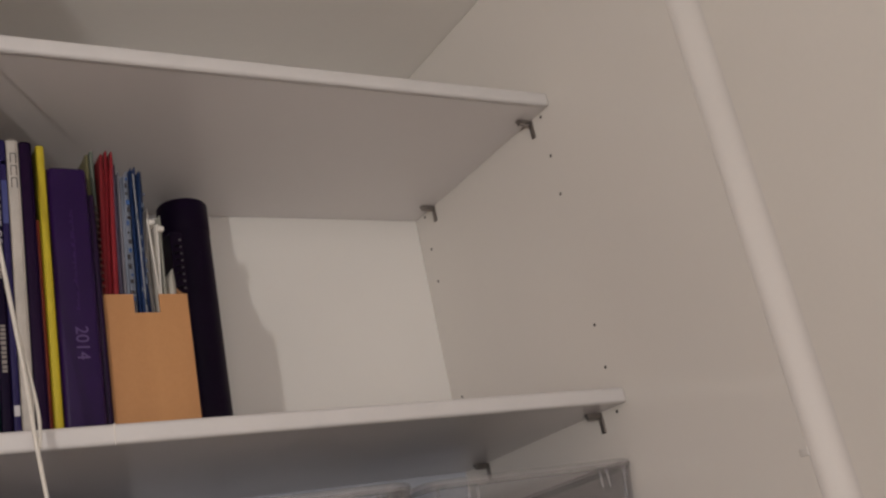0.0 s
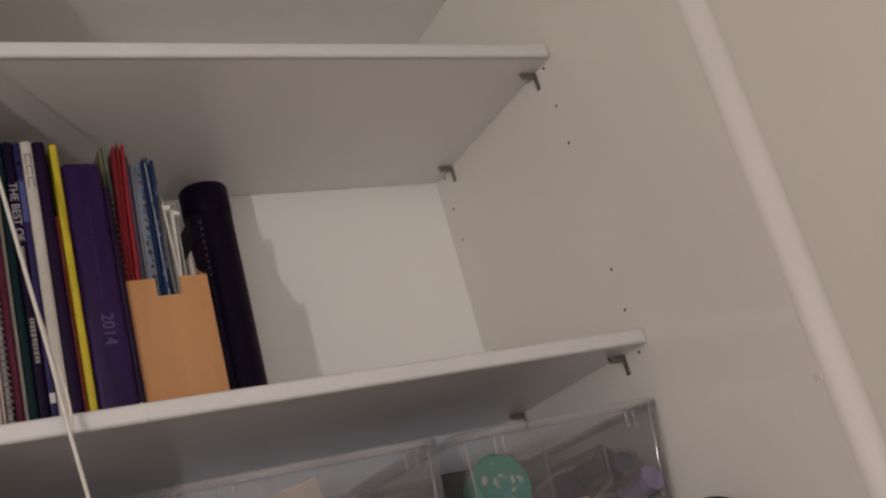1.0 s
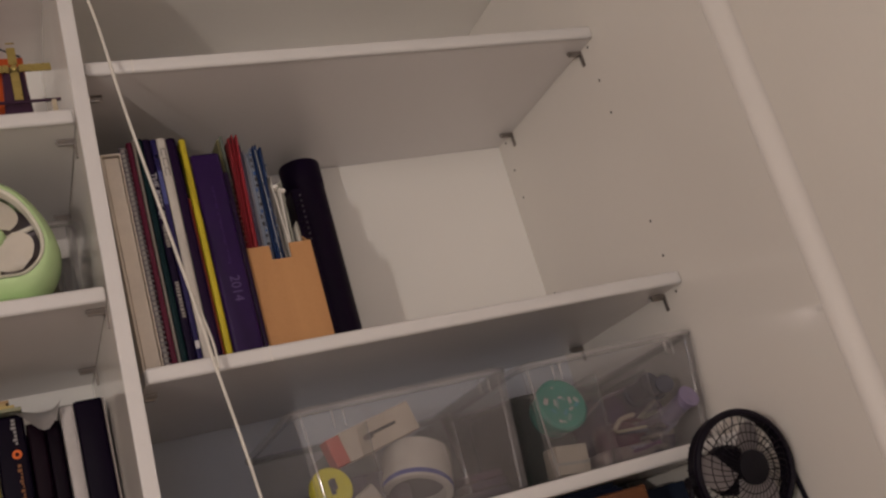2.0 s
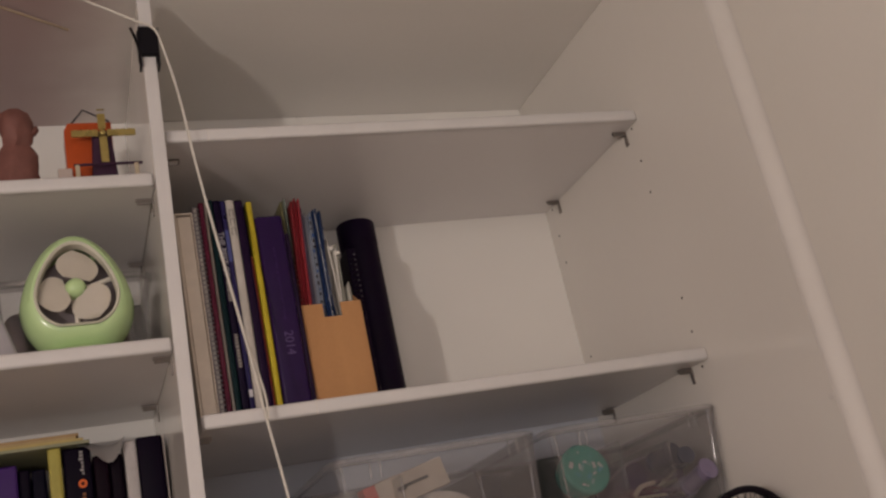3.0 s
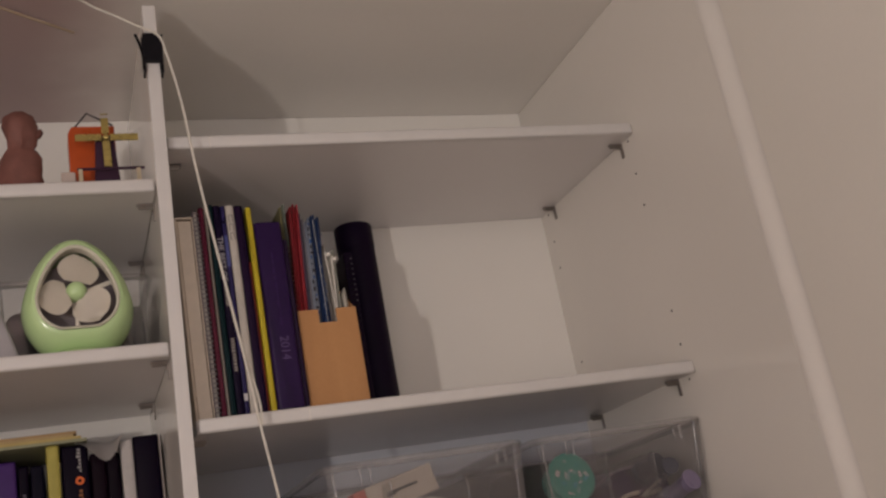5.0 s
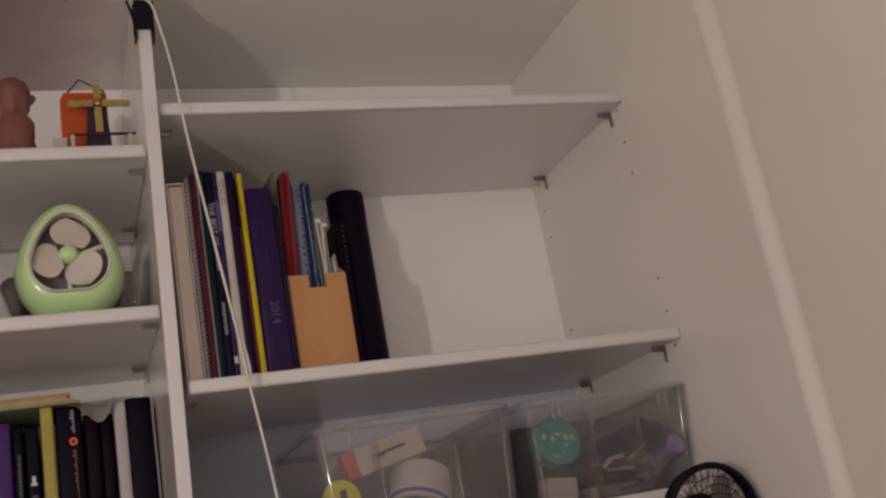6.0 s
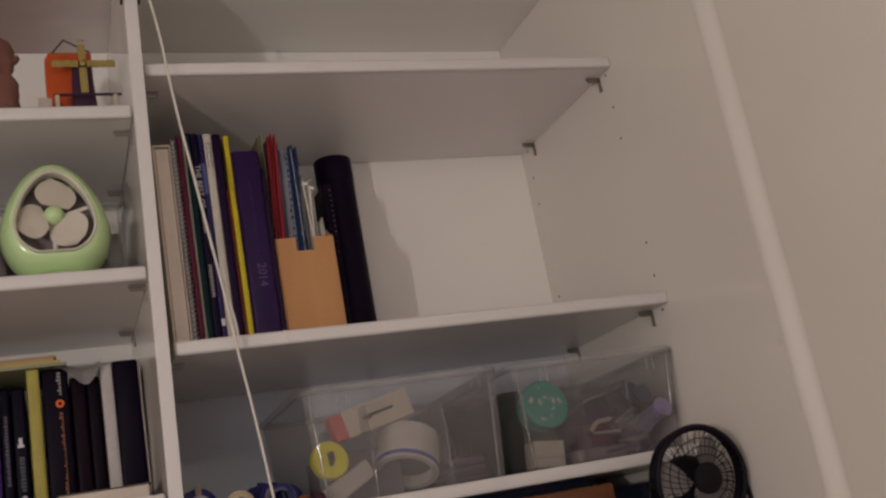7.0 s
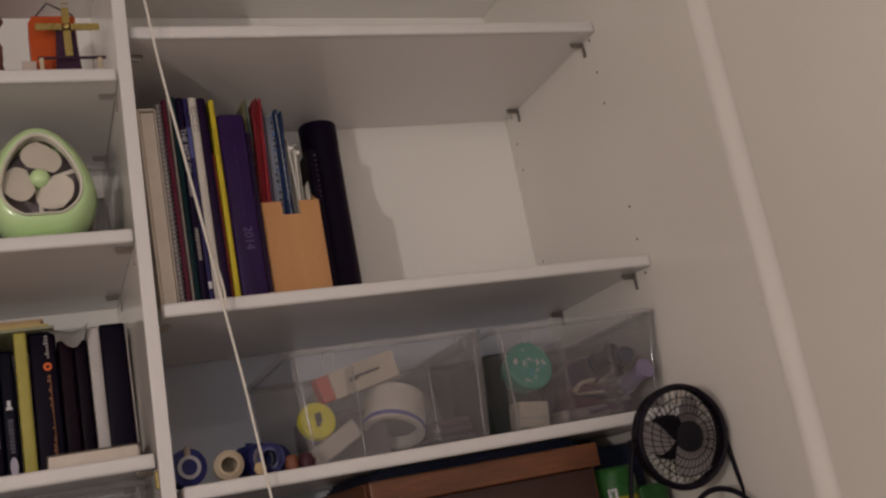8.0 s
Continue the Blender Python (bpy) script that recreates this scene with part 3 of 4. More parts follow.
def clear_bin(name, x0, x1, y0, y1, z0, z1, label, inner=(), taper=0.012, ribs=(), draft=0.006):
    """Open tub of clear plastic: thin walls, ends drawn in by taper and sides by draft, rolled rim, inner dividers."""
    ob = thing(name, label, "storage bin", "clear storage bins")
    w = 0.0016

    def wall(a0, a1, b0, b1):
        bm = block(a0, a1, b0, b1, z0 + 0.002, z1 - 0.002)
        cx, cy = (x0 + x1) / 2, (y0 + y1) / 2
        for v in bm.verts:
            if v.co.z < (z0 + z1) / 2:
                v.co.x -= math.copysign(min(taper, abs(v.co.x - cx)), v.co.x - cx)
                v.co.y -= math.copysign(min(draft, abs(v.co.y - cy)), v.co.y - cy)
        return bm
    for a in ((x0, x1, y0, y0 + w), (x0, x1, y1 - w, y1)):
        part("long_wall", wall(*a), CLEAR, ob)
    for a in ((x0, x0 + w, y0 + w, y1 - w), (x1 - w, x1, y0 + w, y1 - w)):
        part("end_wall", wall(*a), CLEAR, ob)
    part("base", block(x0 + taper, x1 - taper, y0 + draft, y1 - draft, z0, z0 + 0.002), CLEAR, ob)
    c, r = 0.022, []
    for cx, cy, a0 in ((x1 - c, y1 - c, 0), (x0 + c, y1 - c, 90), (x0 + c, y0 + c, 180), (x1 - c, y0 + c, 270)):
        for k in range(7):
            a = radians(a0 + k * 15)
            r.append((cx + (c + 0.004) * math.cos(a), cy + (c + 0.004) * math.sin(a), z1 - 0.003))
    part("rim", tube(r, 0.0058, 8, True), RIM, ob, "thick rolled rim", True)
    for k, x in enumerate(inner):
        part("inner_divider", block(x, x + 0.0016, y0 + 0.004, y1 - 0.004, z0 + 0.002, z1 - 0.030 - 0.012 * k), CLEAR, ob)
        part("divider_edge", tube([(x + 0.001, y0 + 0.003, z1 - 0.032 - 0.012 * k), (x + 0.001, y0 + draft + 0.003, z0 + 0.004)], 0.0011, 12), RIM, ob, "", True)
    for x in ribs:
        part("rib", tube([(x, y0 - 0.0006, z1 - 0.006), (x - 0.0005, y0 - 0.0004, z1 - 0.030)], 0.0016, 10), RIM, ob, "", True)
    for x in (x0 + 0.010, x1 - 0.010):
        part("corner_rib", tube([(x, y0 + 0.002, z1 - 0.006), (x + math.copysign(taper * 0.9, (x0 + x1) / 2 - x), y0 + draft + 0.002, z0 + 0.004)], 0.0019, 12), RIM, ob, "", True)
    return ob


clear_bin("storage_bin", -0.304, -0.008, 0.012, 0.34, ZB, -0.086, "clear plastic storage bin full of small craft items", (-0.190, -0.105), ribs=(-0.255, -0.243, -0.060, -0.048), draft=0.0205)
b2 = clear_bin("storage_bin", -0.636, -0.330, 0.012, 0.33, ZB, -0.083, "clear plastic storage bin holding tape rolls and small boxes", (-0.543, -0.425), ribs=(-0.585, -0.570, -0.372, -0.358))
BIN = ZB + 0.003


def disc_roll(name, centre, r, h, hole, mat, label, turn, category, inner=None):
    ob = thing(name, label, category)
    part("roll", lathe([(hole, -h / 2), (r - 0.002, -h / 2), (r, -h / 2 + 0.002), (r, h / 2 - 0.002), (r - 0.002, h / 2), (hole, h / 2), (hole, -h / 2)], (0, 0, 0), sides=36), mat, ob, "", True)
    if inner:
        part("core", lathe([(0, -h / 2 + 0.001), (hole * 0.98, -h / 2 + 0.001), (hole * 0.98, h / 2 - 0.002), (0, h / 2 - 0.002)], sides=24), inner, ob)
    ob.matrix_world = Matrix.Translation(centre) @ turn
    return ob


YELLOW = paint((0.66, 0.60, 0.03), 0.45)
yr = disc_roll("tape_roll", (-0.599, 0.052, -0.184), 0.0285, 0.014, 0.0015, YELLOW, "bright yellow tape roll seen through the bin", pose(0, 0, 0, 78, 0, 8), "tape", YELLOW)
part("dark_mark", block(-0.004, 0.003, -0.010, 0.010, 0.0066, 0.0076, bm=block(0.000, 0.007, -0.004, 0.012, 0.0066, 0.0074)), INK, yr)
card = thing("small_carton", "small white carton with a red end and dark print", "box")
part("carton", block(0, 0.112, 0, 0.03, 0, 0.042, 0.0012, 1), paint((0.54, 0.47, 0.40), 0.6), card)
part("red_end", block(-0.020, 0.0005, 0.001, 0.029, 0.001, 0.041, 0.0012, 1), paint((0.50, 0.10, 0.08), 0.5), card, "red carton end")
part("print_bar", block(0.034, 0.082, -0.0006, 0.0004, 0.020, 0.0245, bm=block(0.030, 0.044, -0.0007, 0.0003, 0.017, 0.023)), INK, card)
card.matrix_world = pose(-0.560, 0.060, -0.155, 0, -13, 3)
block_under = thing("carton", "plain grey-white carton lying in the bin", "box")
part("carton", block(-0.600, -0.480, 0.085, 0.20, BIN, -0.172, 0.002, 1), paint((0.15, 0.13, 0.16), 0.6), block_under)
slab = thing("foam_slab", "white foam slab leaning in the bin", "foam")
part("slab", block(-0.045, 0.045, 0, 0.016, -0.014, 0.014, 0.003, 2), paint((0.40, 0.36, 0.33), 0.7), slab)
slab.matrix_world = pose(-0.582, 0.034, -0.223, 0, -28, 0)
axis = Vector((-0.34, -0.40, -0.85)).to_track_quat("Z", "Y").to_matrix().to_4x4()
wr = disc_roll("bandage_roll", (-0.466, 0.088, -0.190), 0.049, 0.062, 0.039, paint((0.56, 0.52, 0.48), 0.7), "large white tape roll with a blue edge band", axis, "tape")
part("core", lathe([(0, -0.020), (0.0388, -0.020), (0.0388, 0.012), (0.030, 0.014), (0, 0.012)], sides=28), paint((0.22, 0.20, 0.21), 0.7), wr, "grey inner core", True)
part("blue_band", lathe([(0.0491, 0.0205), (0.0496, 0.0210), (0.0496, 0.0275), (0.0491, 0.0280)], sides=36), paint((0.09, 0.10, 0.32)), wr, "dark blue band", True)
pile = thing("folded_cloth", "dark grey folded cloth at the bottom of the bin", "cloth")
for k in range(3):
    part("fold", block(-0.425 + 0.004 * k, -0.350 - 0.003 * k, 0.05, 0.28, BIN + 0.012 * k, BIN + 0.012 * (k + 1), 0.005, 2), paint((0.055 + 0.01 * k, 0.045, 0.07), 0.85), pile, "", True)

tl = thing("round_tub", "round teal plastic tub with a patterned white lid", "tub")
TEAL = paint((0.02, 0.24, 0.19), 0.35)
turn = pose(-0.236, 0.075, -0.150, 78, 0, 5)
t1 = part("tub", lathe([(0, -0.018), (0.034, -0.018), (0.038, 0.016), (0, 0.016)], sides=32), TEAL, tl, "", True)
t2 = part("lid", lathe([(0.0385, 0.012), (0.0405, 0.013), (0.0405, 0.021), (0.037, 0.0235), (0.030, 0.0225), (0, 0.0225)], sides=32), paint((0.035, 0.27, 0.22), 0.18), tl, "shiny teal lid", True)
rnd = random.Random(5)
for k in range(20):
    a, r = k * 0.66 + rnd.uniform(-0.25, 0.25), 0.020 + rnd.uniform(-0.012, 0.011)
    d = rnd.uniform(0.002, 0.0058)
    patch = block(-d, d, -d * rnd.uniform(0.3, 0.8), d * 0.5, 0.0224, 0.0231, 0.0003, 1)
    bmesh.ops.transform(patch, matrix=pose(r * math.cos(a), r * math.sin(a), 0, 0, 0, math.degrees(a) + rnd.uniform(40, 140)), verts=patch.verts[:])
    part("lid_patch", patch, paint(((0.42, 0.50, 0.46), (0.16, 0.36, 0.33), (0.50, 0.50, 0.48), (0.05, 0.30, 0.36))[k % 4], 0.3), tl)
tl.matrix_world = turn
cb = thing("small_carton", "small cream carton standing under the teal tub", "box")
part("carton", block(-0.026, 0.026, 0, 0.04, 0, 0.042, 0.0015, 1), paint((0.40, 0.35, 0.29), 0.6), cb)
part("stripe", block(-0.0262, 0.0262, -0.0004, 0.001, 0.014, 0.018), paint((0.30, 0.28, 0.27), 0.6), cb)
cb.matrix_world = pose(-0.250, 0.046, BIN, 0, 6, 0)
dk = thing("dark_pouch", "dark green pouch in the bin", "pouch")
part("pouch", block(-0.294, -0.200, 0.098, 0.27, BIN, -0.112, 0.012, 3), paint((0.030, 0.042, 0.036), 0.8), dk, "", True)
# assorted craft items
ITEMS = [
    (-0.200, -0.110, 0.045, 0.095, 0.020, (0.26, 0.21, 0.20), "cream paper packet in the bin", "packet"),
    (-0.185, -0.115, 0.060, 0.095, 0.058, (0.10, 0.022, 0.050), "dark red folded fabric in the bin", "cloth"),
]
for x0, x1, y0, y1, h, colour, label, cat in ITEMS:
    ob = thing("craft_item", label, cat)
    bm = block(x0, x1, y0, y1, BIN, BIN + h, min(0.012, h * 0.3), 3)
    for v in bm.verts:
        v.co += 0.003 * Vector((noise.noise(v.co * 40), noise.noise(v.co * 40 + Vector((9, 0, 0))), 0))
    part("body", bm, paint(colour, 0.5), ob, "", True)
for x, y, z, r, h, colour, rot, label in (
        (-0.085, 0.070, -0.150, 0.019, 0.045, (0.012, 0.018, 0.050), (80, 0, 15), "dark navy plastic bottle cap"),
        (-0.062, 0.055, -0.155, 0.014, 0.04, (0.022, 0.032, 0.07), (85, 0, -10), "dark blue plastic thread spool in the bin"),
        (-0.050, 0.045, -0.190, 0.017, 0.06, (0.24, 0.20, 0.30), (70, 30, 0), "grey-lilac glue bottle in the bin")):
    ob = thing("craft_spool", label, "spool")
    part("spool", lathe([(0, -h / 2), (r, -h / 2), (r, -h / 2 + 0.004), (r * 0.82, -h / 2 + 0.006), (r * 0.82, h / 2 - 0.006), (r, h / 2 - 0.004), (r, h / 2), (0, h / 2)], sides=24), paint(colour, 0.3), ob, "", True)
    ob.matrix_world = pose(x, y, z, *rot)
# a big soft bag behind and a spill of small strips and papers in front of it
bag = thing("cloth_bag", "large dark purple cloth bag filling the bin", "bag")
bm = block(-0.186, -0.022, 0.105, 0.31, BIN, BIN + 0.105, 0.025, 4)
bmesh.ops.subdivide_edges(bm, edges=bm.edges[:], cuts=1)
for v in bm.verts:
    v.co += 0.010 * noise.noise_vector(v.co * 28)
    v.co.z = max(v.co.z, BIN + 0.0005)
    v.co.x = min(max(v.co.x, -0.187), -0.022)
part("bag", bm, paint((0.060, 0.028, 0.085), 0.75), bag, "", True)
part("pale_hem", tube(spline([(-0.180, 0.094, BIN + 0.080), (-0.140, 0.091, BIN + 0.101), (-0.090, 0.091, BIN + 0.106), (-0.050, 0.093, BIN + 0.103)], 5), 0.0022, 6), paint((0.22, 0.18, 0.22), 0.6), bag, "pale hem cord", True)
rnd = random.Random(21)
HUES = ((0.30, 0.25, 0.22), (0.12, 0.06, 0.11), (0.24, 0.22, 0.28), (0.10, 0.020, 0.035), (0.035, 0.030, 0.07), (0.36, 0.31, 0.24))
for k in range(20):
    strip = thing("craft_strip", "short coloured craft strip lying in the bin", "strip", "craft strips")
    long, thick = rnd.uniform(0.030, 0.062), rnd.uniform(0.003, 0.007)
    part("strip", block(-long / 2, long / 2, -0.004, 0.004, -thick / 2, thick / 2, 0.001, 2), paint(HUES[k % 6], 0.5), strip, "", True)
    strip.matrix_world = pose(rnd.uniform(-0.150, -0.060), rnd.uniform(0.042, 0.096), BIN + 0.008 + 0.0030 * k, rnd.uniform(-15, 15), rnd.uniform(-28, 12), rnd.uniform(-25, 25))
pen = spline([(-0.176, 0.034, -0.202), (-0.162, 0.034, -0.190), (-0.148, 0.036, -0.187), (-0.134, 0.038, -0.186)], 5)
solid("ribbon_strand", tube(pen, 0.0036, 6), paint((0.42, 0.34, 0.29), 0.6), "cream ribbon strand lying in the bin", "ribbon", smooth=True)

# hose fittings in front of the bins
HB = paint((0.011, 0.013, 0.085), 0.4)


def fitting(x, y, r, mat, ring_mat, label, rz=0, ring=0.74):
    ob = thing("hose_fitting", label, "hose fitting", "hose fittings")
    part("body", lathe([(r * 0.55, -0.022), (r, -0.020), (r, -0.008), (r * 0.86, -0.006), (r * 0.86, 0.004), (r, 0.006), (r, 0.018), (r * 0.6, 0.020), (r * 0.55, 0.016), (r * 0.5, -0.010), (0, -0.010)], sides=24), mat, ob, "", True)
    part("collar", lathe([(r * (ring - 0.2), 0.0165), (r * ring, 0.0195), (r * ring, 0.0235), (r * (ring - 0.2), 0.0235)], sides=24), ring_mat, ob, "pale inner ring", True)
    ob.matrix_world = pose(x, y, ZB + r, 90, 0, rz)
    return ob


RING = paint((0.16, 0.15, 0.17), 0.4)
f = fitting(-0.7975, 0.035, 0.0262, HB, paint((0.26, 0.25, 0.27), 0.4), "dark blue plastic hose fitting lying on the shelf", 8, 0.62)
part("spout", block(-0.0045, 0.0045, 0.012, 0.029, 0.0170, 0.0225, 0.002, 2), paint((0.20, 0.16, 0.13), 0.5), f, "tan plastic spout", True)
part("plug", lathe([(0, 0.0185), (0.0125, 0.0185), (0.0125, 0.010), (0, 0.010)], sides=20), HB, f)
fitting(-0.739, 0.030, 0.0205, paint((0.34, 0.28, 0.20), 0.5), paint((0.38, 0.31, 0.22), 0.5), "cream plastic hose ring on the shelf", -6)
f = fitting(-0.699, 0.052, 0.0235, HB, RING, "blue plastic tap connector on the shelf", 30)
f2 = fitting(-0.673, 0.040, 0.0215, HB, HB, "small blue hose connector on the shelf", -25)
part("stem", tube([(0, 0.010, -0.008), (0, 0.026, -0.004)], 0.006, 10), HB, f)
ob = thing("toy_peg", "small orange wooden peg on the shelf", "toy")
part("peg", lathe([(0, 0), (0.009, 0), (0.011, 0.006), (0.009, 0.012), (0.010, 0.016), (0.007, 0.020), (0, 0.022)], (-0.652, 0.016, ZB), sides=18), paint((0.17, 0.065, 0.035), 0.5), ob, "", True)
ob = thing("toy_peg", "tiny cream wooden bead on the shelf", "toy")
part("peg", lathe([(0, 0), (0.006, 0.001), (0.009, 0.008), (0.006, 0.016), (0, 0.017)], (-0.700, 0.006, ZB), sides=16), paint((0.46, 0.34, 0.20), 0.5), ob, "", True)
ob = thing("toy_peg", "small dark red toy figure shape on the shelf", "toy")
part("peg", lathe([(0, 0), (0.010, 0), (0.012, 0.008), (0.009, 0.014), (0.008, 0.018), (0, 0.021)], (-0.634, 0.002, ZB), sides=16), paint((0.045, 0.012, 0.022), 0.5), ob, "", True)

# ---------------------------------------------------------------- on the counter
box = thing("wooden_box", "old brown wooden box with a scuffed top rail", "box")
part("top_rail", block(-0.545, -0.164, 0.020, 0.046, -0.322, -0.285, 0.003, 2), DARKWOOD, box)
part("front_panel", block(-0.534, -0.175, 0.034, 0.044, COUNTER + 0.001, -0.322, 0.0015, 1), wood("dark_brown_panel", (0.050, 0.015, 0.009), (0.022, 0.007, 0.005), 0.5, (6, 60, 60)), box)
part("side_panel", block(-0.545, -0.534, 0.046, 0.34, COUNTER + 0.001, -0.285, 0.002, 1), DARKWOOD, box)
part("side_panel", block(-0.175, -0.164, 0.046, 0.34, COUNTER + 0.001, -0.285, 0.002, 1), DARKWOOD, box)
part("lid", block(-0.534, -0.175, 0.046, 0.34, -0.294, -0.287, 0.001, 1), DARKWOOD, box)

# Dark sheets stand in for the shade between shelf and wooden box.
fold = thing("gap_shade_sheets", "dark navy sheets standing for the shade above the wooden box", "folders")
for k in range(3):
    part("folder", block(-0.530 + 0.006 * k, -0.180 - 0.004 * k, 0.056 + 0.004 * k, 0.33, -0.2848 + 0.0052 * k, -0.2800 + 0.0052 * k, 0.0008, 1), paint((0.010, 0.013, 0.030), 0.5), fold)
can = thing("green_can", "green canister with white lettering marks and yellow base", "can")
part("body", lathe([(0, 0), (0.036, 0), (0.038, 0.004), (0.038, 0.130), (0.035, 0.138), (0.031, 0.141), (0, 0.141)], (-0.112, 0.090, COUNTER + 0.001), sides=32), paint((0.030, 0.11, 0.028), 0.3), can, "", True)
part("yellow_band", lathe([(0.0383, 0.06), (0.0385, 0.061), (0.0385, 0.092), (0.0383, 0.093)], (-0.112, 0.090, COUNTER + 0.001), sides=32), paint((0.30, 0.28, 0.03), 0.35), can, "yellow band", True)
part("logo_bar", block(-0.140, -0.136, 0.0590, 0.0615, -0.385, -0.362, bm=block(-0.131, -0.127, 0.0535, 0.0560, -0.388, -0.362, bm=block(-0.1355, -0.131, 0.0562, 0.0582, -0.366, -0.362))), WHITE_INK, can)
g2 = thing("green_box", "green carton with rounded corners beside the can", "box")
part("carton", block(-0.078, -0.020, 0.07, 0.12, COUNTER + 0.001, -0.366, 0.008, 4), paint((0.030, 0.10, 0.028), 0.4), g2, "", True)
navy = thing("navy_carton", "dark navy carton standing behind the green can", "box")
part("carton", block(-0.158, -0.012, 0.15, 0.32, COUNTER + 0.001, -0.292, 0.002, 1), paint((0.012, 0.020, 0.045), 0.5), navy)

# black desk fan
fan = thing("desk_fan", "black metal desk fan with a wire grille", "fan")
FAN = pose(-0.0912, -0.112, -0.305, 90 + 6, 0, -1)  # axis (local z) faces the room
R = 0.0740
WIREB = material("black_wire", (0.006, 0.004, 0.009), 0.4, vary=0.2)
WIREB.node_tree.nodes["Principled BSDF"].inputs["Specular IOR Level"].default_value = 0.15
part("outer_ring", tube([(R * math.cos(a), R * math.sin(a), 0) for a in [k * math.tau / 48 for k in range(48)]], 0.0052, 8, True), WIREB, fan, "", True)
part("drum", lathe([(R - 0.001, -0.022), (R + 0.001, -0.022), (R + 0.002, 0.0), (R - 0.001, 0.0), (R - 0.001, -0.022)], sides=48), WIREB, fan, "", True)
for r, z in ((0.058, 0.0085), (0.046, 0.0130), (0.034, 0.0165)):
    part("grille_ring", tube([(r * math.cos(a), r * math.sin(a), z) for a in [k * math.tau / 40 for k in range(40)]], 0.0008, 5, True), WIREB, fan)
for k in range(40):
    a = k * math.tau / 40
    pts = []
    for s in range(6):
        r = 0.020 + (R - 0.020) * s / 5
        w = a + 0.35 * (1 - s / 5)
        pts.append((r * math.cos(w), r * math.sin(w), 0.020 * (1 - (s / 5) ** 2)))
    part("grille_wire", tube(pts, 0.00058, 4), WIREB, fan)
for k in range(30):
    a = k * math.tau / 30
    part("rear_wire", tube([(0.018 * math.cos(a), 0.018 * math.sin(a), -0.030), (R * math.cos(a), R * math.sin(a), -0.026)], 0.0008, 4), WIREB, fan)
part("front_hub", lathe([(0, 0.024), (0.016, 0.0232), (0.0228, 0.0205), (0.0228, 0.015), (0, 0.015)], sides=28), BLACK, fan, "round black badge", True)
part("motor", lathe([(0, -0.058), (0.026, -0.056), (0.034, -0.048), (0.034, -0.032), (0.028, -0.026), (0, -0.026)], sides=24), BLACK, fan, "", True)
STEELB = material("grey_blade", (0.40, 0.36, 0.36), 0.30, vary=0.1)
for k in range(3):
    a0 = k * math.tau / 3 + 0.95
    bm = bmesh.new()
    rows = []
    for i in range(6):
        r = 0.014 + 0.052 * i / 5
        half = (0.30 + 0.32 * math.sin(math.pi * min(1, 0.15 + i / 5.5))) * (1 if i < 5 else 0.72)
        rows.append([bm.verts.new((r * math.cos(a0 + half * u), r * math.sin(a0 + half * u), -0.010 + 0.010 * u)) for u in (-1, -0.5, 0, 0.5, 1)])
    for p, q in zip(rows, rows[1:]):
        for j in range(4):
            bm.faces.new((p[j], p[j + 1], q[j + 1], q[j]))
    bmesh.ops.solidify(bm, geom=bm.faces[:], thickness=0.0012)
    part("blade", bm, STEELB, fan, "dull silver fan blade", True)
fan.matrix_world = FAN
inv = FAN.inverted()
for s in (-1, 1):
    pts = [FAN @ Vector((s * (R + 0.006), 0, -0.012)), Vector((-0.098 + s * 0.095, -0.10, -0.375)), Vector((-0.098 + s * 0.105, -0.11, COUNTER + 0.005)), Vector((-0.098 + s * 0.06, -0.17, COUNTER + 0.004)), Vector((-0.098, -0.18, COUNTER + 0.004))]
    part("stand_leg", tube([inv @ p for p in spline(pts, 5)], 0.0036, 8), WIREB, fan, "bent black tube stand", True)
    part("pivot_knob", lathe([(0, -0.006), (0.008, -0.006), (0.009, 0.004), (0, 0.006)], (s * (R + 0.005), 0, -0.012), pose(0, 0, 0, 0, 90, 0), 16), BLACK, fan, "", True)
ring = [inv @ Vector((-0.075 + 0.050 * math.cos(a), -0.150 + 0.012 * math.sin(a), -0.428 + 0.040 * math.sin(a))) for a in [k * math.tau / 32 for k in range(32)]]
part("base_ring", tube(ring, 0.0042, 8, True), WIREB, fan, "", True)

# ---------------------------------------------------------------- other bay: ornaments on the top shelf
ZO = L1 + 0.0012
bust = bmesh.new()
sections = [(0.0, 0.034, 0.026, 0.0), (0.012, 0.033, 0.026, 0), (0.030, 0.027, 0.022, 0), (0.044, 0.029, 0.022, 0), (0.056, 0.027, 0.020, 0.001), (0.064, 0.022, 0.018, 0.001), (0.072, 0.0175, 0.016, 0.002), (0.080, 0.0195, 0.018, 0.003),
            (0.092, 0.021, 0.020, 0.004), (0.106, 0.022, 0.021, 0.002), (0.118, 0.018, 0.017, 0.001), (0.125, 0.009, 0.009, 0.0), (0.127, 0.001, 0.001, 0)]
rings = []
for h, a, d, off in sections:
    rings.append([bust.verts.new((-1.011 + off + 1.08 * a * math.cos(k * math.tau / 20) * (1 + 0.10 * noise.noise(Vector((k * 0.7, h * 60, 0)))), 0.055 + d * math.sin(k * math.tau / 20), ZO + h * 1.10)) for k in range(20)])
for p, q in zip(rings, rings[1:]):
    for k in range(20):
        bust.faces.new((p[k], p[(k + 1) % 20], q[(k + 1) % 20], q[k]))
bust.faces.new(rings[0][::-1])
bust.faces.new(rings[-1])
block(-0.990, -0.979, 0.048, 0.062, ZO + 0.098, ZO + 0.110, 0.003, 2, bm=bust)
for v in bust.verts:
    v.co += 0.0055 * noise.noise_vector(v.co * 75)
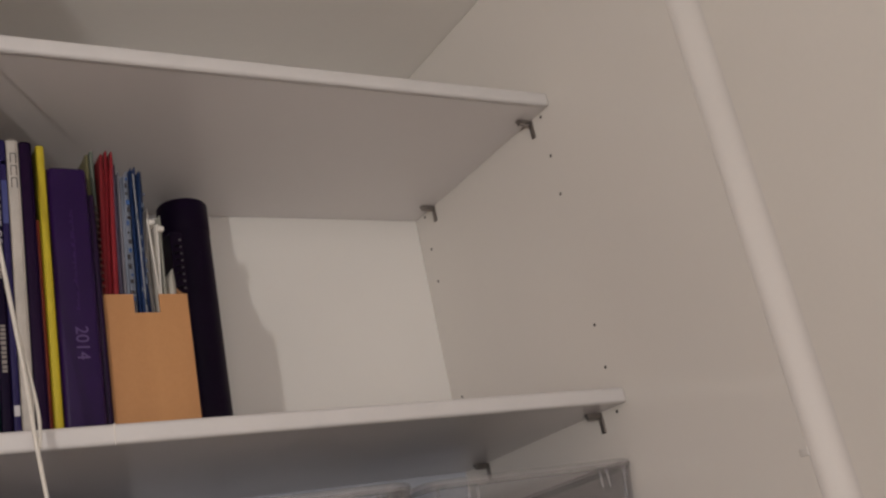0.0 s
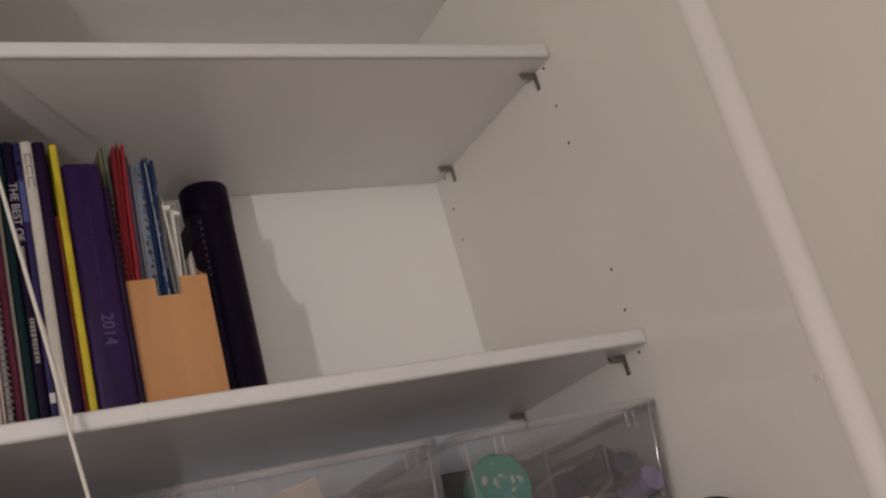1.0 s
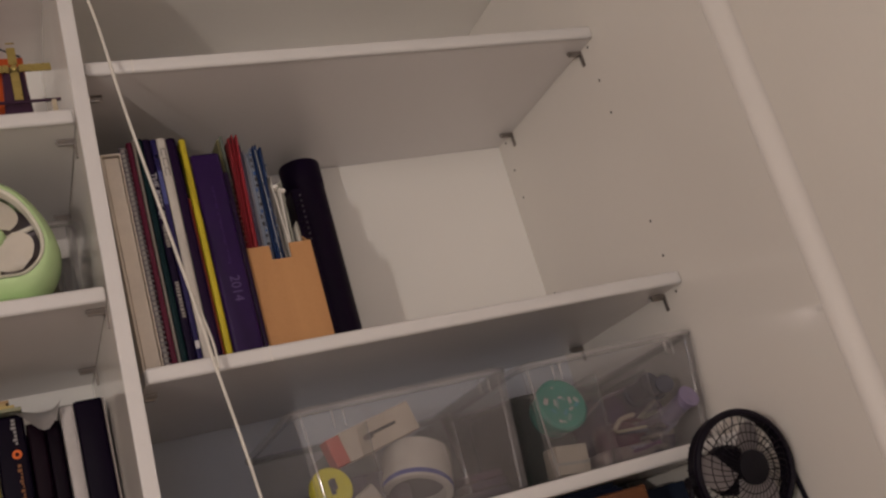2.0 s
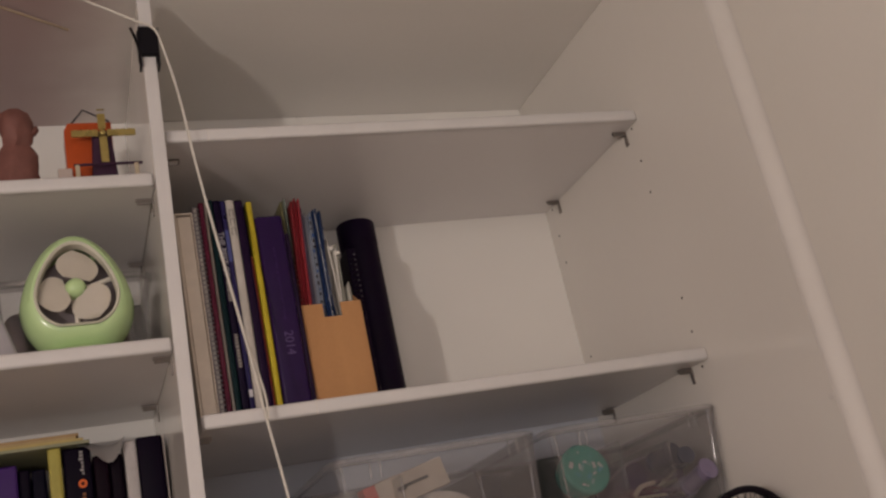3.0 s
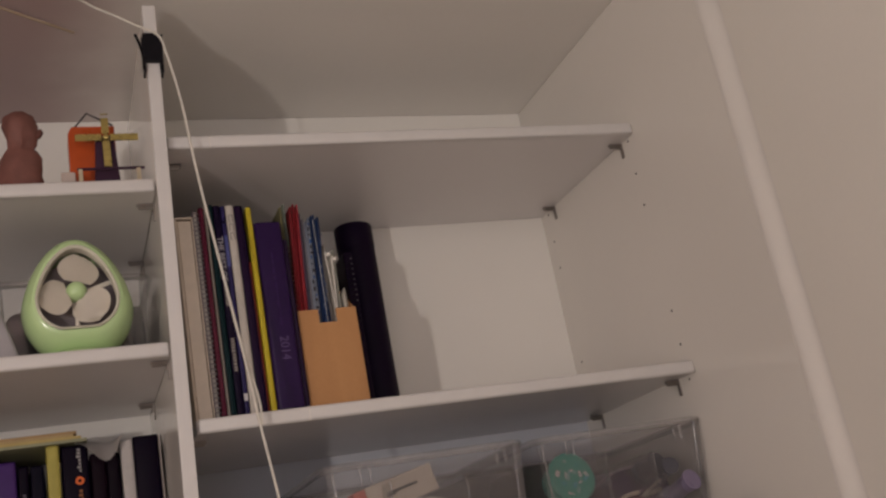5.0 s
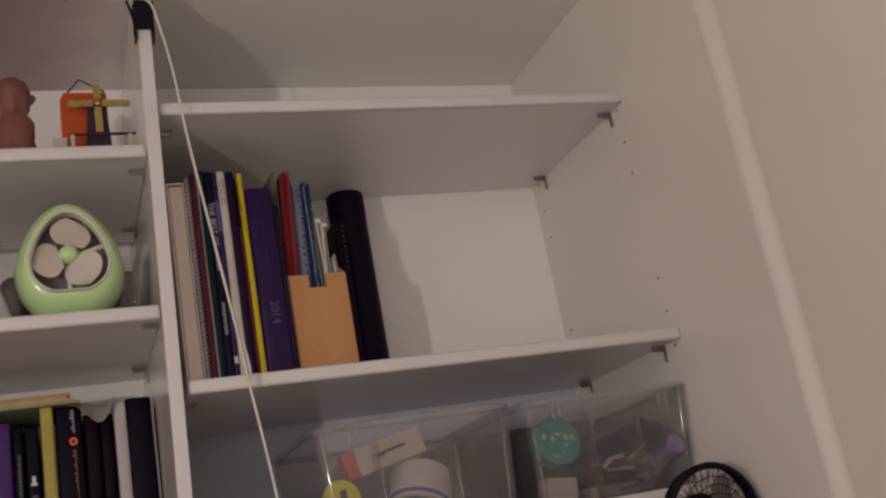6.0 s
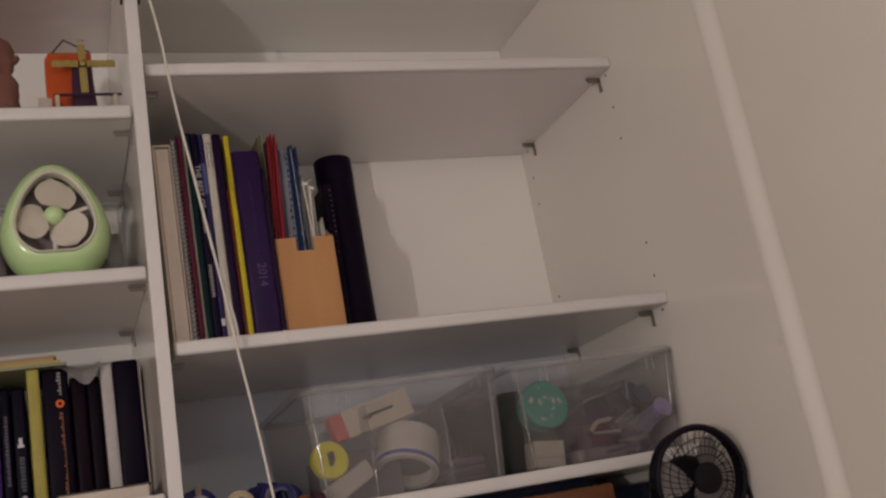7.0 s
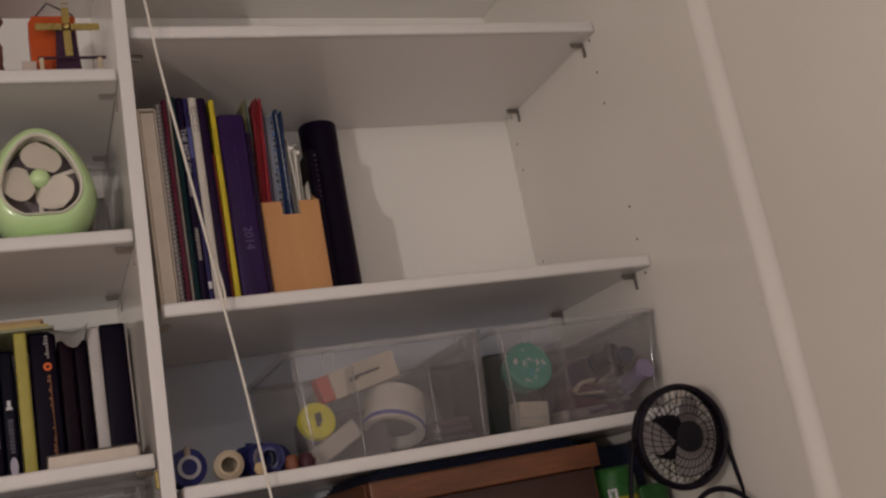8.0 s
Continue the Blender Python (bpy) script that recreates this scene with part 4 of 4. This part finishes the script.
solid("stone_bust", bust, CLAY, "small reddish-brown carved stone bust on the shelf", "statue", smooth=True)

mill = thing("toy_windmill", "orange and dark toy windmill with gold sails", "ornament")
ORANGE = paint((0.44, 0.075, 0.018), 0.3)
bm = bmesh.new()
face = bm.faces.new([bm.verts.new((x, 0.055, z)) for x, z in [(-0.942, ZO + 0.02), (-0.874, ZO + 0.02), (-0.874, 0.484), (-0.936, 0.484), (-0.942, 0.472)]])
got = bmesh.ops.extrude_face_region(bm, geom=[face])
for v in got["geom"]:
    if isinstance(v, bmesh.types.BMVert):
        v.co.y += 0.05
part("house", bm, ORANGE, mill, "glossy orange house body")
part("roof_wire", tube([(-0.940, 0.060, 0.474), (-0.912, 0.064, 0.511), (-0.876, 0.060, 0.488)], 0.0016, 6), INK, mill)
DARKP = paint((0.045, 0.018, 0.040), 0.4)
bm = block(-0.909, -0.872, 0.038, 0.054, ZO + 0.012, 0.462, 0.003, 2)
for v in bm.verts:
    if v.co.z > 0.43:
        v.co.x = -0.8905 + (v.co.x + 0.8905) * 0.72
part("tower", bm, DARKP, mill, "dark tower front")
part("deck", block(-0.932, -0.842, 0.020, 0.080, ZO, ZO + 0.010, 0.001, 1), DARKP, mill, "dark base deck")
for x in (-0.929, -0.847):
    part("deck_post", block(x - 0.003, x + 0.003, 0.020, 0.026, ZO, ZO + 0.030, 0.0008, 1), paint((0.50, 0.42, 0.30), 0.5), mill)
part("deck_rail", tube([(-0.934, 0.024, ZO + 0.031), (-0.838, 0.024, ZO + 0.031)], 0.0022, 6), DARKP, mill)
for k, (n, long) in enumerate(((0, 0.047), (90, 0.032), (180, 0.044), (270, 0.048))):
    sail = block(0.006, long, -0.0012, 0.0012, -0.0055, 0.0055, 0.0005, 1)
    bmesh.ops.transform(sail, matrix=pose(-0.889, 0.032, 0.454, 0, -n, 0), verts=sail.verts[:])
    s = part("sail", sail, GOLD, mill, "gold lattice sail")
    for j in range(4):
        bar = block(0.010 + j * 0.009, 0.012 + j * 0.009, -0.0020, -0.0012, -0.0055, 0.0055)
        bmesh.ops.transform(bar, matrix=pose(-0.889, 0.032, 0.454, 0, -n, 0), verts=bar.verts[:])
        part("lattice_bar", bar, GOLD, s)
part("axle", lathe([(0, 0), (0.005, 0), (0.004, 0.006), (0, 0.007)], (-0.889, 0.034, 0.454), pose(0, 0, 0, 90, 0, 0), 14), GOLD, mill, "", True)
ob = thing("small_box", "tiny pale cardboard box beside the windmill", "box")
part("carton", block(-0.956, -0.936, 0.030, 0.050, ZO, ZO + 0.030, 0.001, 1), paint((0.48, 0.40, 0.36), 0.6), ob)

# ---------------------------------------------------------------- small green egg-shaped fan
ZE = L2 + 0.0012
egg = thing("egg_fan", "lime green egg-shaped desk fan with cream blades", "fan")
CX, CZ, CY = -0.9465, 0.1970, 0.052


def egg_edge(a):
    """Outline of the shell: pointed a little at the top, flattened at the foot."""
    c, s = math.cos(a), math.sin(a)
    if s < 0:
        c = math.copysign(abs(c) ** 0.72, c)
    x = 0.0765 * c * (1 - 0.16 * s if s > 0 else 1 - 0.03 * s * s)
    z = 0.1025 * s if s > 0 else 0.0765 * s
    return x, max(z, -0.0745)


def egg_hole(a):
    c, s = math.cos(a), math.sin(a)
    x = 0.0535 * c * (1 - 0.20 * s if s > 0 else 1)
    z = 0.072 * s if s > 0 else -0.046 * min(1, abs(s) * 1.12) ** 0.8
    return x, z + 0.006


N = 64
bm = bmesh.new()
rows = []
for f, y in ((0.0, -0.024), (0.0, -0.030), (0.03, -0.034), (0.10, -0.037), (0.30, -0.036), (0.60, -0.027), (0.85, -0.012), (1.0, 0.010)):
    row = []
    for k in range(N):
        a = k * math.tau / N
        (hx, hz), (ox, oz) = egg_hole(a), egg_edge(a)
        row.append(bm.verts.new((CX + hx + (ox - hx) * f, CY + y, CZ + hz + (oz - hz) * f)))
    rows.append(row)
for f, y in ((0.97, 0.026), (0.86, 0.044), (0.62, 0.056)):
    rows.append([bm.verts.new((CX + egg_edge(k * math.tau / N)[0] * f, CY + y, CZ + egg_edge(k * math.tau / N)[1] * f)) for k in range(N)])
for p, q in zip(rows, rows[1:]):
    for k in range(N):
        bm.faces.new((p[k], p[(k + 1) % N], q[(k + 1) % N], q[k]))
part("shell", bm, GREEN, egg, "", True)
bm = bmesh.new()
lip = [[bm.verts.new((CX + egg_hole(k * math.tau / N)[0] * g, CY + y, CZ + 0.006 + (egg_hole(k * math.tau / N)[1] - 0.006) * g)) for k in range(N)] for g, y in ((1.050, -0.0378), (1.02, -0.0405), (0.975, -0.0385), (0.960, -0.032), (0.960, -0.020))]
for p, q in zip(lip, lip[1:]):
    for k in range(N):
        bm.faces.new((p[k], p[(k + 1) % N], q[(k + 1) % N], q[k]))
part("inner_lip", bm, paint((0.66, 0.64, 0.54), 0.3), egg, "pale inner lip", True)
HUB = Vector((CX - 0.001, CY - 0.016, CZ + 0.016))
part("rear_screen", lathe([(0, 0.0), (0.078, 0.0), (0.078, 0.001), (0, 0.001)], (CX, CY + 0.001, CZ), pose(0, 0, 0, 90, 0, 0) @ Matrix.Diagonal((0.80, 0.88, 1, 1)), 40), paint((0.20, 0.17, 0.18), 0.7), egg, "grey inner screen")
part("hub", lathe([(0, 0.0215), (0.005, 0.0208), (0.0095, 0.0183), (0.0128, 0.0140), (0.0145, 0.0080), (0.0148, 0.0), (0, 0.0)], HUB, pose(0, 0, 0, 90, 0, 0), 28), GREEN, egg, "lime green hub", True)
part("motor", lathe([(0, -0.030), (0.016, -0.030), (0.016, 0.0), (0, 0.0)], HUB, pose(0, 0, 0, 90, 0, 0), 24), BLADE, egg, "", True)
for k, a0 in enumerate((80, 194, 308)):
    bm = bmesh.new()
    rows = []
    for i in range(9):
        u = i / 8
        r = 0.012 + 0.040 * u
        half = 0.0280 * math.sin(math.pi * min(0.985, 0.16 + 0.80 * u)) ** 0.62
        rows.append([bm.verts.new((r, t * half + 0.002 * u, 0.006 * t)) for t in (-1, -0.6, 0, 0.6, 1)])
    for p, q in zip(rows, rows[1:]):
        for j in range(4):
            bm.faces.new((p[j], p[j + 1], q[j + 1], q[j]))
    bmesh.ops.solidify(bm, geom=bm.faces[:], thickness=0.0016)
    bmesh.ops.transform(bm, matrix=Matrix.Translation(HUB + Vector((0, -0.012, 0))) @ pose(0, 0, 0, 90, 0, 0) @ pose(0, 0, 0, 0, 0, a0), verts=bm.verts[:])
    part("blade", bm, BLADE, egg, "cream plastic blade", True)
strut = tube([HUB + Vector((0, 0.008, 0)), Vector((CX + 0.052, CY - 0.004, CZ + 0.034))], 0.0035, 8)
part("strut", strut, BLADE, egg)
part("strut", tube([HUB + Vector((0, 0.008, 0)), Vector((CX - 0.050, CY - 0.004, CZ + 0.018))], 0.0035, 8), BLADE, egg)
part("strut", tube([HUB + Vector((0, 0.008, 0)), Vector((CX - 0.002, CY - 0.004, CZ - 0.036))], 0.0035, 8), BLADE, egg)
part("foot", lathe([(0, 0), (0.050, 0), (0.052, 0.003), (0.046, 0.008), (0, 0.008)], (CX, CY + 0.008, ZE), sides=28), GREEN, egg, "", True)

# things beside and behind the egg fan
clear_bin("storage_bin", -1.060, -0.842, 0.120, 0.36, ZE, 0.262, "scuffed clear bin with dark odds and ends", taper=0.006)
for x0, x1, z1, colour, label in ((-1.045, -0.985, 0.228, (0.13, 0.095, 0.085), "dark brown cloth bundle in the bin"), (-0.980, -0.918, 0.165, (0.035, 0.028, 0.05), "black pouch in the bin"), (-0.915, -0.888, 0.246, (0.27, 0.19, 0.14), "tan paper packet in the bin"),
                                (-0.887, -0.868, 0.236, (0.12, 0.090, 0.085), "dull brown packet in the bin"), (-0.867, -0.849, 0.222, (0.055, 0.040, 0.050), "dark plum packet in the bin")):
    ob = thing("bundle", label, "bundle")
    bm = block(x0, x1, 0.14, 0.33, ZE + 0.004, z1, 0.014, 3)
    for v in bm.verts:
        v.co += 0.006 * Vector((noise.noise(v.co * 30), noise.noise(v.co * 30 + Vector((5, 0, 0))), noise.noise(v.co * 30 + Vector((0, 7, 0)))))
    part("body", bm, paint(colour, 0.8), ob, "", True)
for z, r, c, label in ((0.2005, 0.0060, (0.40, 0.34, 0.34), "small pale button on the packets"), (0.1700, 0.0065, (0.12, 0.020, 0.030), "small dark red button on the packets")):
    ob = thing("button", label, "button")
    part("disc", lathe([(0, -0.0012), (r, -0.0012), (r, 0.0008), (r * 0.8, 0.0014), (0, 0.0010)], (-0.886, 0.1335, z), pose(0, 0, 0, 90, 0, 0), 16), paint(c, 0.4), ob, "", True)
ob = thing("round_mirror", "grey plastic stand with a black round head", "stand")
bm = block(-1.10, -1.026, 0.03, 0.07, ZE, 0.200, 0.006, 3)
for v in bm.verts:
    if v.co.z > 0.16:
        v.co.x -= 0.022
part("stand", bm, paint((0.36, 0.34, 0.36), 0.5), ob, "", True)
part("head", lathe([(0, -0.012), (0.040, -0.012), (0.044, 0.0), (0.040, 0.008), (0, 0.008)], (-1.092, 0.040, 0.224), pose(0, 0, 0, 90, 0, 0), 32), BLACK, ob, "black round head", True)

# ---------------------------------------------------------------- books in the other bay
ZL = L3 + 0.0012
YB = 0.20
DK = (0.0045, 0.002, 0.009)
book(-1.150, -1.128, YB, 0.18, ZL, 0.024, (0.06, 0.018, 0.03), "dark wine-red hardback book")
book(-1.126, -1.100, YB, 0.18, ZL, 0.028, (0.02, 0.025, 0.04), "dark blue hardback novel")
book(-1.098, -1.074, YB, 0.18, ZL, 0.020, (0.10, 0.07, 0.04), "brown cloth hardback book")
b = book(-1.072, -1.045, YB, 0.18, ZL, 0.014, (0.055, 0.020, 0.13), "purple paperback with a pale picture")
part("picture_patch", block(0.004, 0.022, -0.0018, -0.0010, 0.030, 0.065), paint((0.36, 0.26, 0.12), 0.5), b)
b = book(-1.043, -1.028, YB, 0.18, ZL, 0.006, DK, "black paperback with grey printing")
bars(b, 0.015, ((0.06, 0.16),), paint((0.10, 0.09, 0.12), 0.5), height=0.35)
b = book(-1.026, -1.007, YB, 0.18, ZL, 0.004, (0.005, 0.004, 0.012), "black paperback with a white emblem")
part("emblem", block(0.007, 0.012, -0.0018, -0.0010, 0.118, 0.128, bm=block(0.005, 0.014, -0.0018, -0.0010, 0.114, 0.118)), WHITE_INK, b)
bars(b, 0.019, ((0.05, 0.10),), paint((0.08, 0.08, 0.10), 0.5), height=0.4)
part("pale_oval", lathe([(0, -0.0002), (0.0055, -0.0002), (0.0055, 0.0006), (0, 0.0006)], (0.010, -0.0012, 0.030), pose(0, 0, 0, 90, 0, 0) @ Matrix.Diagonal((1, 2.6, 1, 1)), 20), paint((0.42, 0.39, 0.47), 0.5), b)
book(-1.003, -0.985, YB - 0.004, 0.18, ZL, 0.030, (0.40, 0.35, 0.09), "mustard yellow paperback book", rough=0.5)
b = book(-0.982, -0.944, YB, 0.18, ZL, 0.027, DK, "thick black hardback with orange spine lettering")
part("orange_disc", lathe([(0.0026, -0.0002), (0.0062, -0.0002), (0.0062, 0.0006), (0.0026, 0.0006)], (0.0240, -0.0012, 0.172), pose(0, 0, 0, 90, 0, 0), 20), paint((0.70, 0.14, 0.03), 0.5), b)
bars(b, 0.048, ((0.030, 0.158),), paint((0.22, 0.095, 0.042), 0.6), height=0.12)
bars(b, 0.048, ((0.185, 0.218),), paint((0.30, 0.28, 0.28), 0.6), height=0.13)
book(-0.942, -0.920, YB + 0.004, 0.18, ZL, 0.012, (0.007, 0.0015, 0.006), "very dark red hardback book")
book(-0.919, -0.900, YB + 0.004, 0.18, ZL, 0.010, (0.005, 0.0015, 0.006), "plain black hardback book with dull spine")
flat = thing("booklet", "cream booklet lying flat before the books", "booklet", "books on shelves")
part("page_block", block(-0.972, -0.856, 0.030, 0.190, ZL, ZL + 0.0185, 0.0012, 1), paint((0.58, 0.51, 0.44), 0.6), flat)
part("cover", block(-0.974, -0.852, 0.028, 0.192, ZL + 0.0186, ZL + 0.0204, 0.0006, 1), paint((0.10, 0.085, 0.07), 0.6), flat, "dark curled cover")
b = book(-0.898, -0.880, YB, 0.18, ZL, 0.027, (0.50, 0.47, 0.46), "white hardback annual with grey spine", rough=0.5)
b = book(-0.879, -0.8420, YB - 0.002, 0.185, ZL, 0.029, (0.005, 0.002, 0.010), "wide plain black box file", rough=0.4, category="box file")
book(-0.8416, -0.8383, YB, 0.185, ZL, 0.029, (0.42, 0.37, 0.34), "pale grey soft-cover book", category="book")
stack = thing("magazine_stack", "pile of yellowed magazines lying on the books", "magazines", "books on shelves")
for k, (x1, c) in enumerate(((-0.944, (0.30, 0.30, 0.20)), (-0.952, (0.52, 0.40, 0.16)), (-0.962, (0.46, 0.34, 0.17)), (-0.958, (0.40, 0.27, 0.14)))):
    part("magazine", block(-1.15, x1, YB - 0.012 + 0.004 * k, 0.36, 0.0308 + 0.0048 * k, 0.0353 + 0.0048 * k, 0.0008, 1), paint(c, 0.6), stack)
sheet = bmesh.new()
grid = [[sheet.verts.new((-0.962 + 0.068 * u, YB + 0.06 - 0.078 * v, 0.038 + 0.003 * math.sin(7 * u) - 0.040 * v * v * math.sin(math.pi * (0.10 + 0.85 * u ** 1.6)))) for u in [i / 10 for i in range(11)]] for v in [j / 6 for j in range(7)]]
for p, q in zip(grid, grid[1:]):
    for k in range(10):
        sheet.faces.new((p[k], p[k + 1], q[k + 1], q[k]))
bmesh.ops.solidify(sheet, geom=sheet.faces[:], thickness=0.0006)
solid("plastic_sheet", sheet, clear("cloudy_film", (0.62, 0.59, 0.58), 0.78, 0.3), "cloudy plastic sheet drooping over the books", "plastic sheet", smooth=True)

# below: a pale tub and a brass pin on the divider
clear_bin("storage_bin", -1.285, -0.850, 0.060, 0.36, COUNTER + 0.001, -0.225, "cloudy pale blue plastic tub under the shelf", taper=0.01)
part("brass_plate", block(-0.8422, -0.8382, -0.006, 0.004, -0.246, -0.222, 0.0008, 1), GOLD, divider, "small brass plate")
solid("ceiling_wire", tube(spline([(-1.29, -0.18, 0.6605), (-1.13, -0.07, 0.660), (-1.02, 0.008, 0.6595), (-0.92, 0.075, 0.6605)], 5), 0.0024, 6), paint((0.42, 0.33, 0.24), 0.5), "thin cream wire run along the ceiling", "cord", smooth=True)
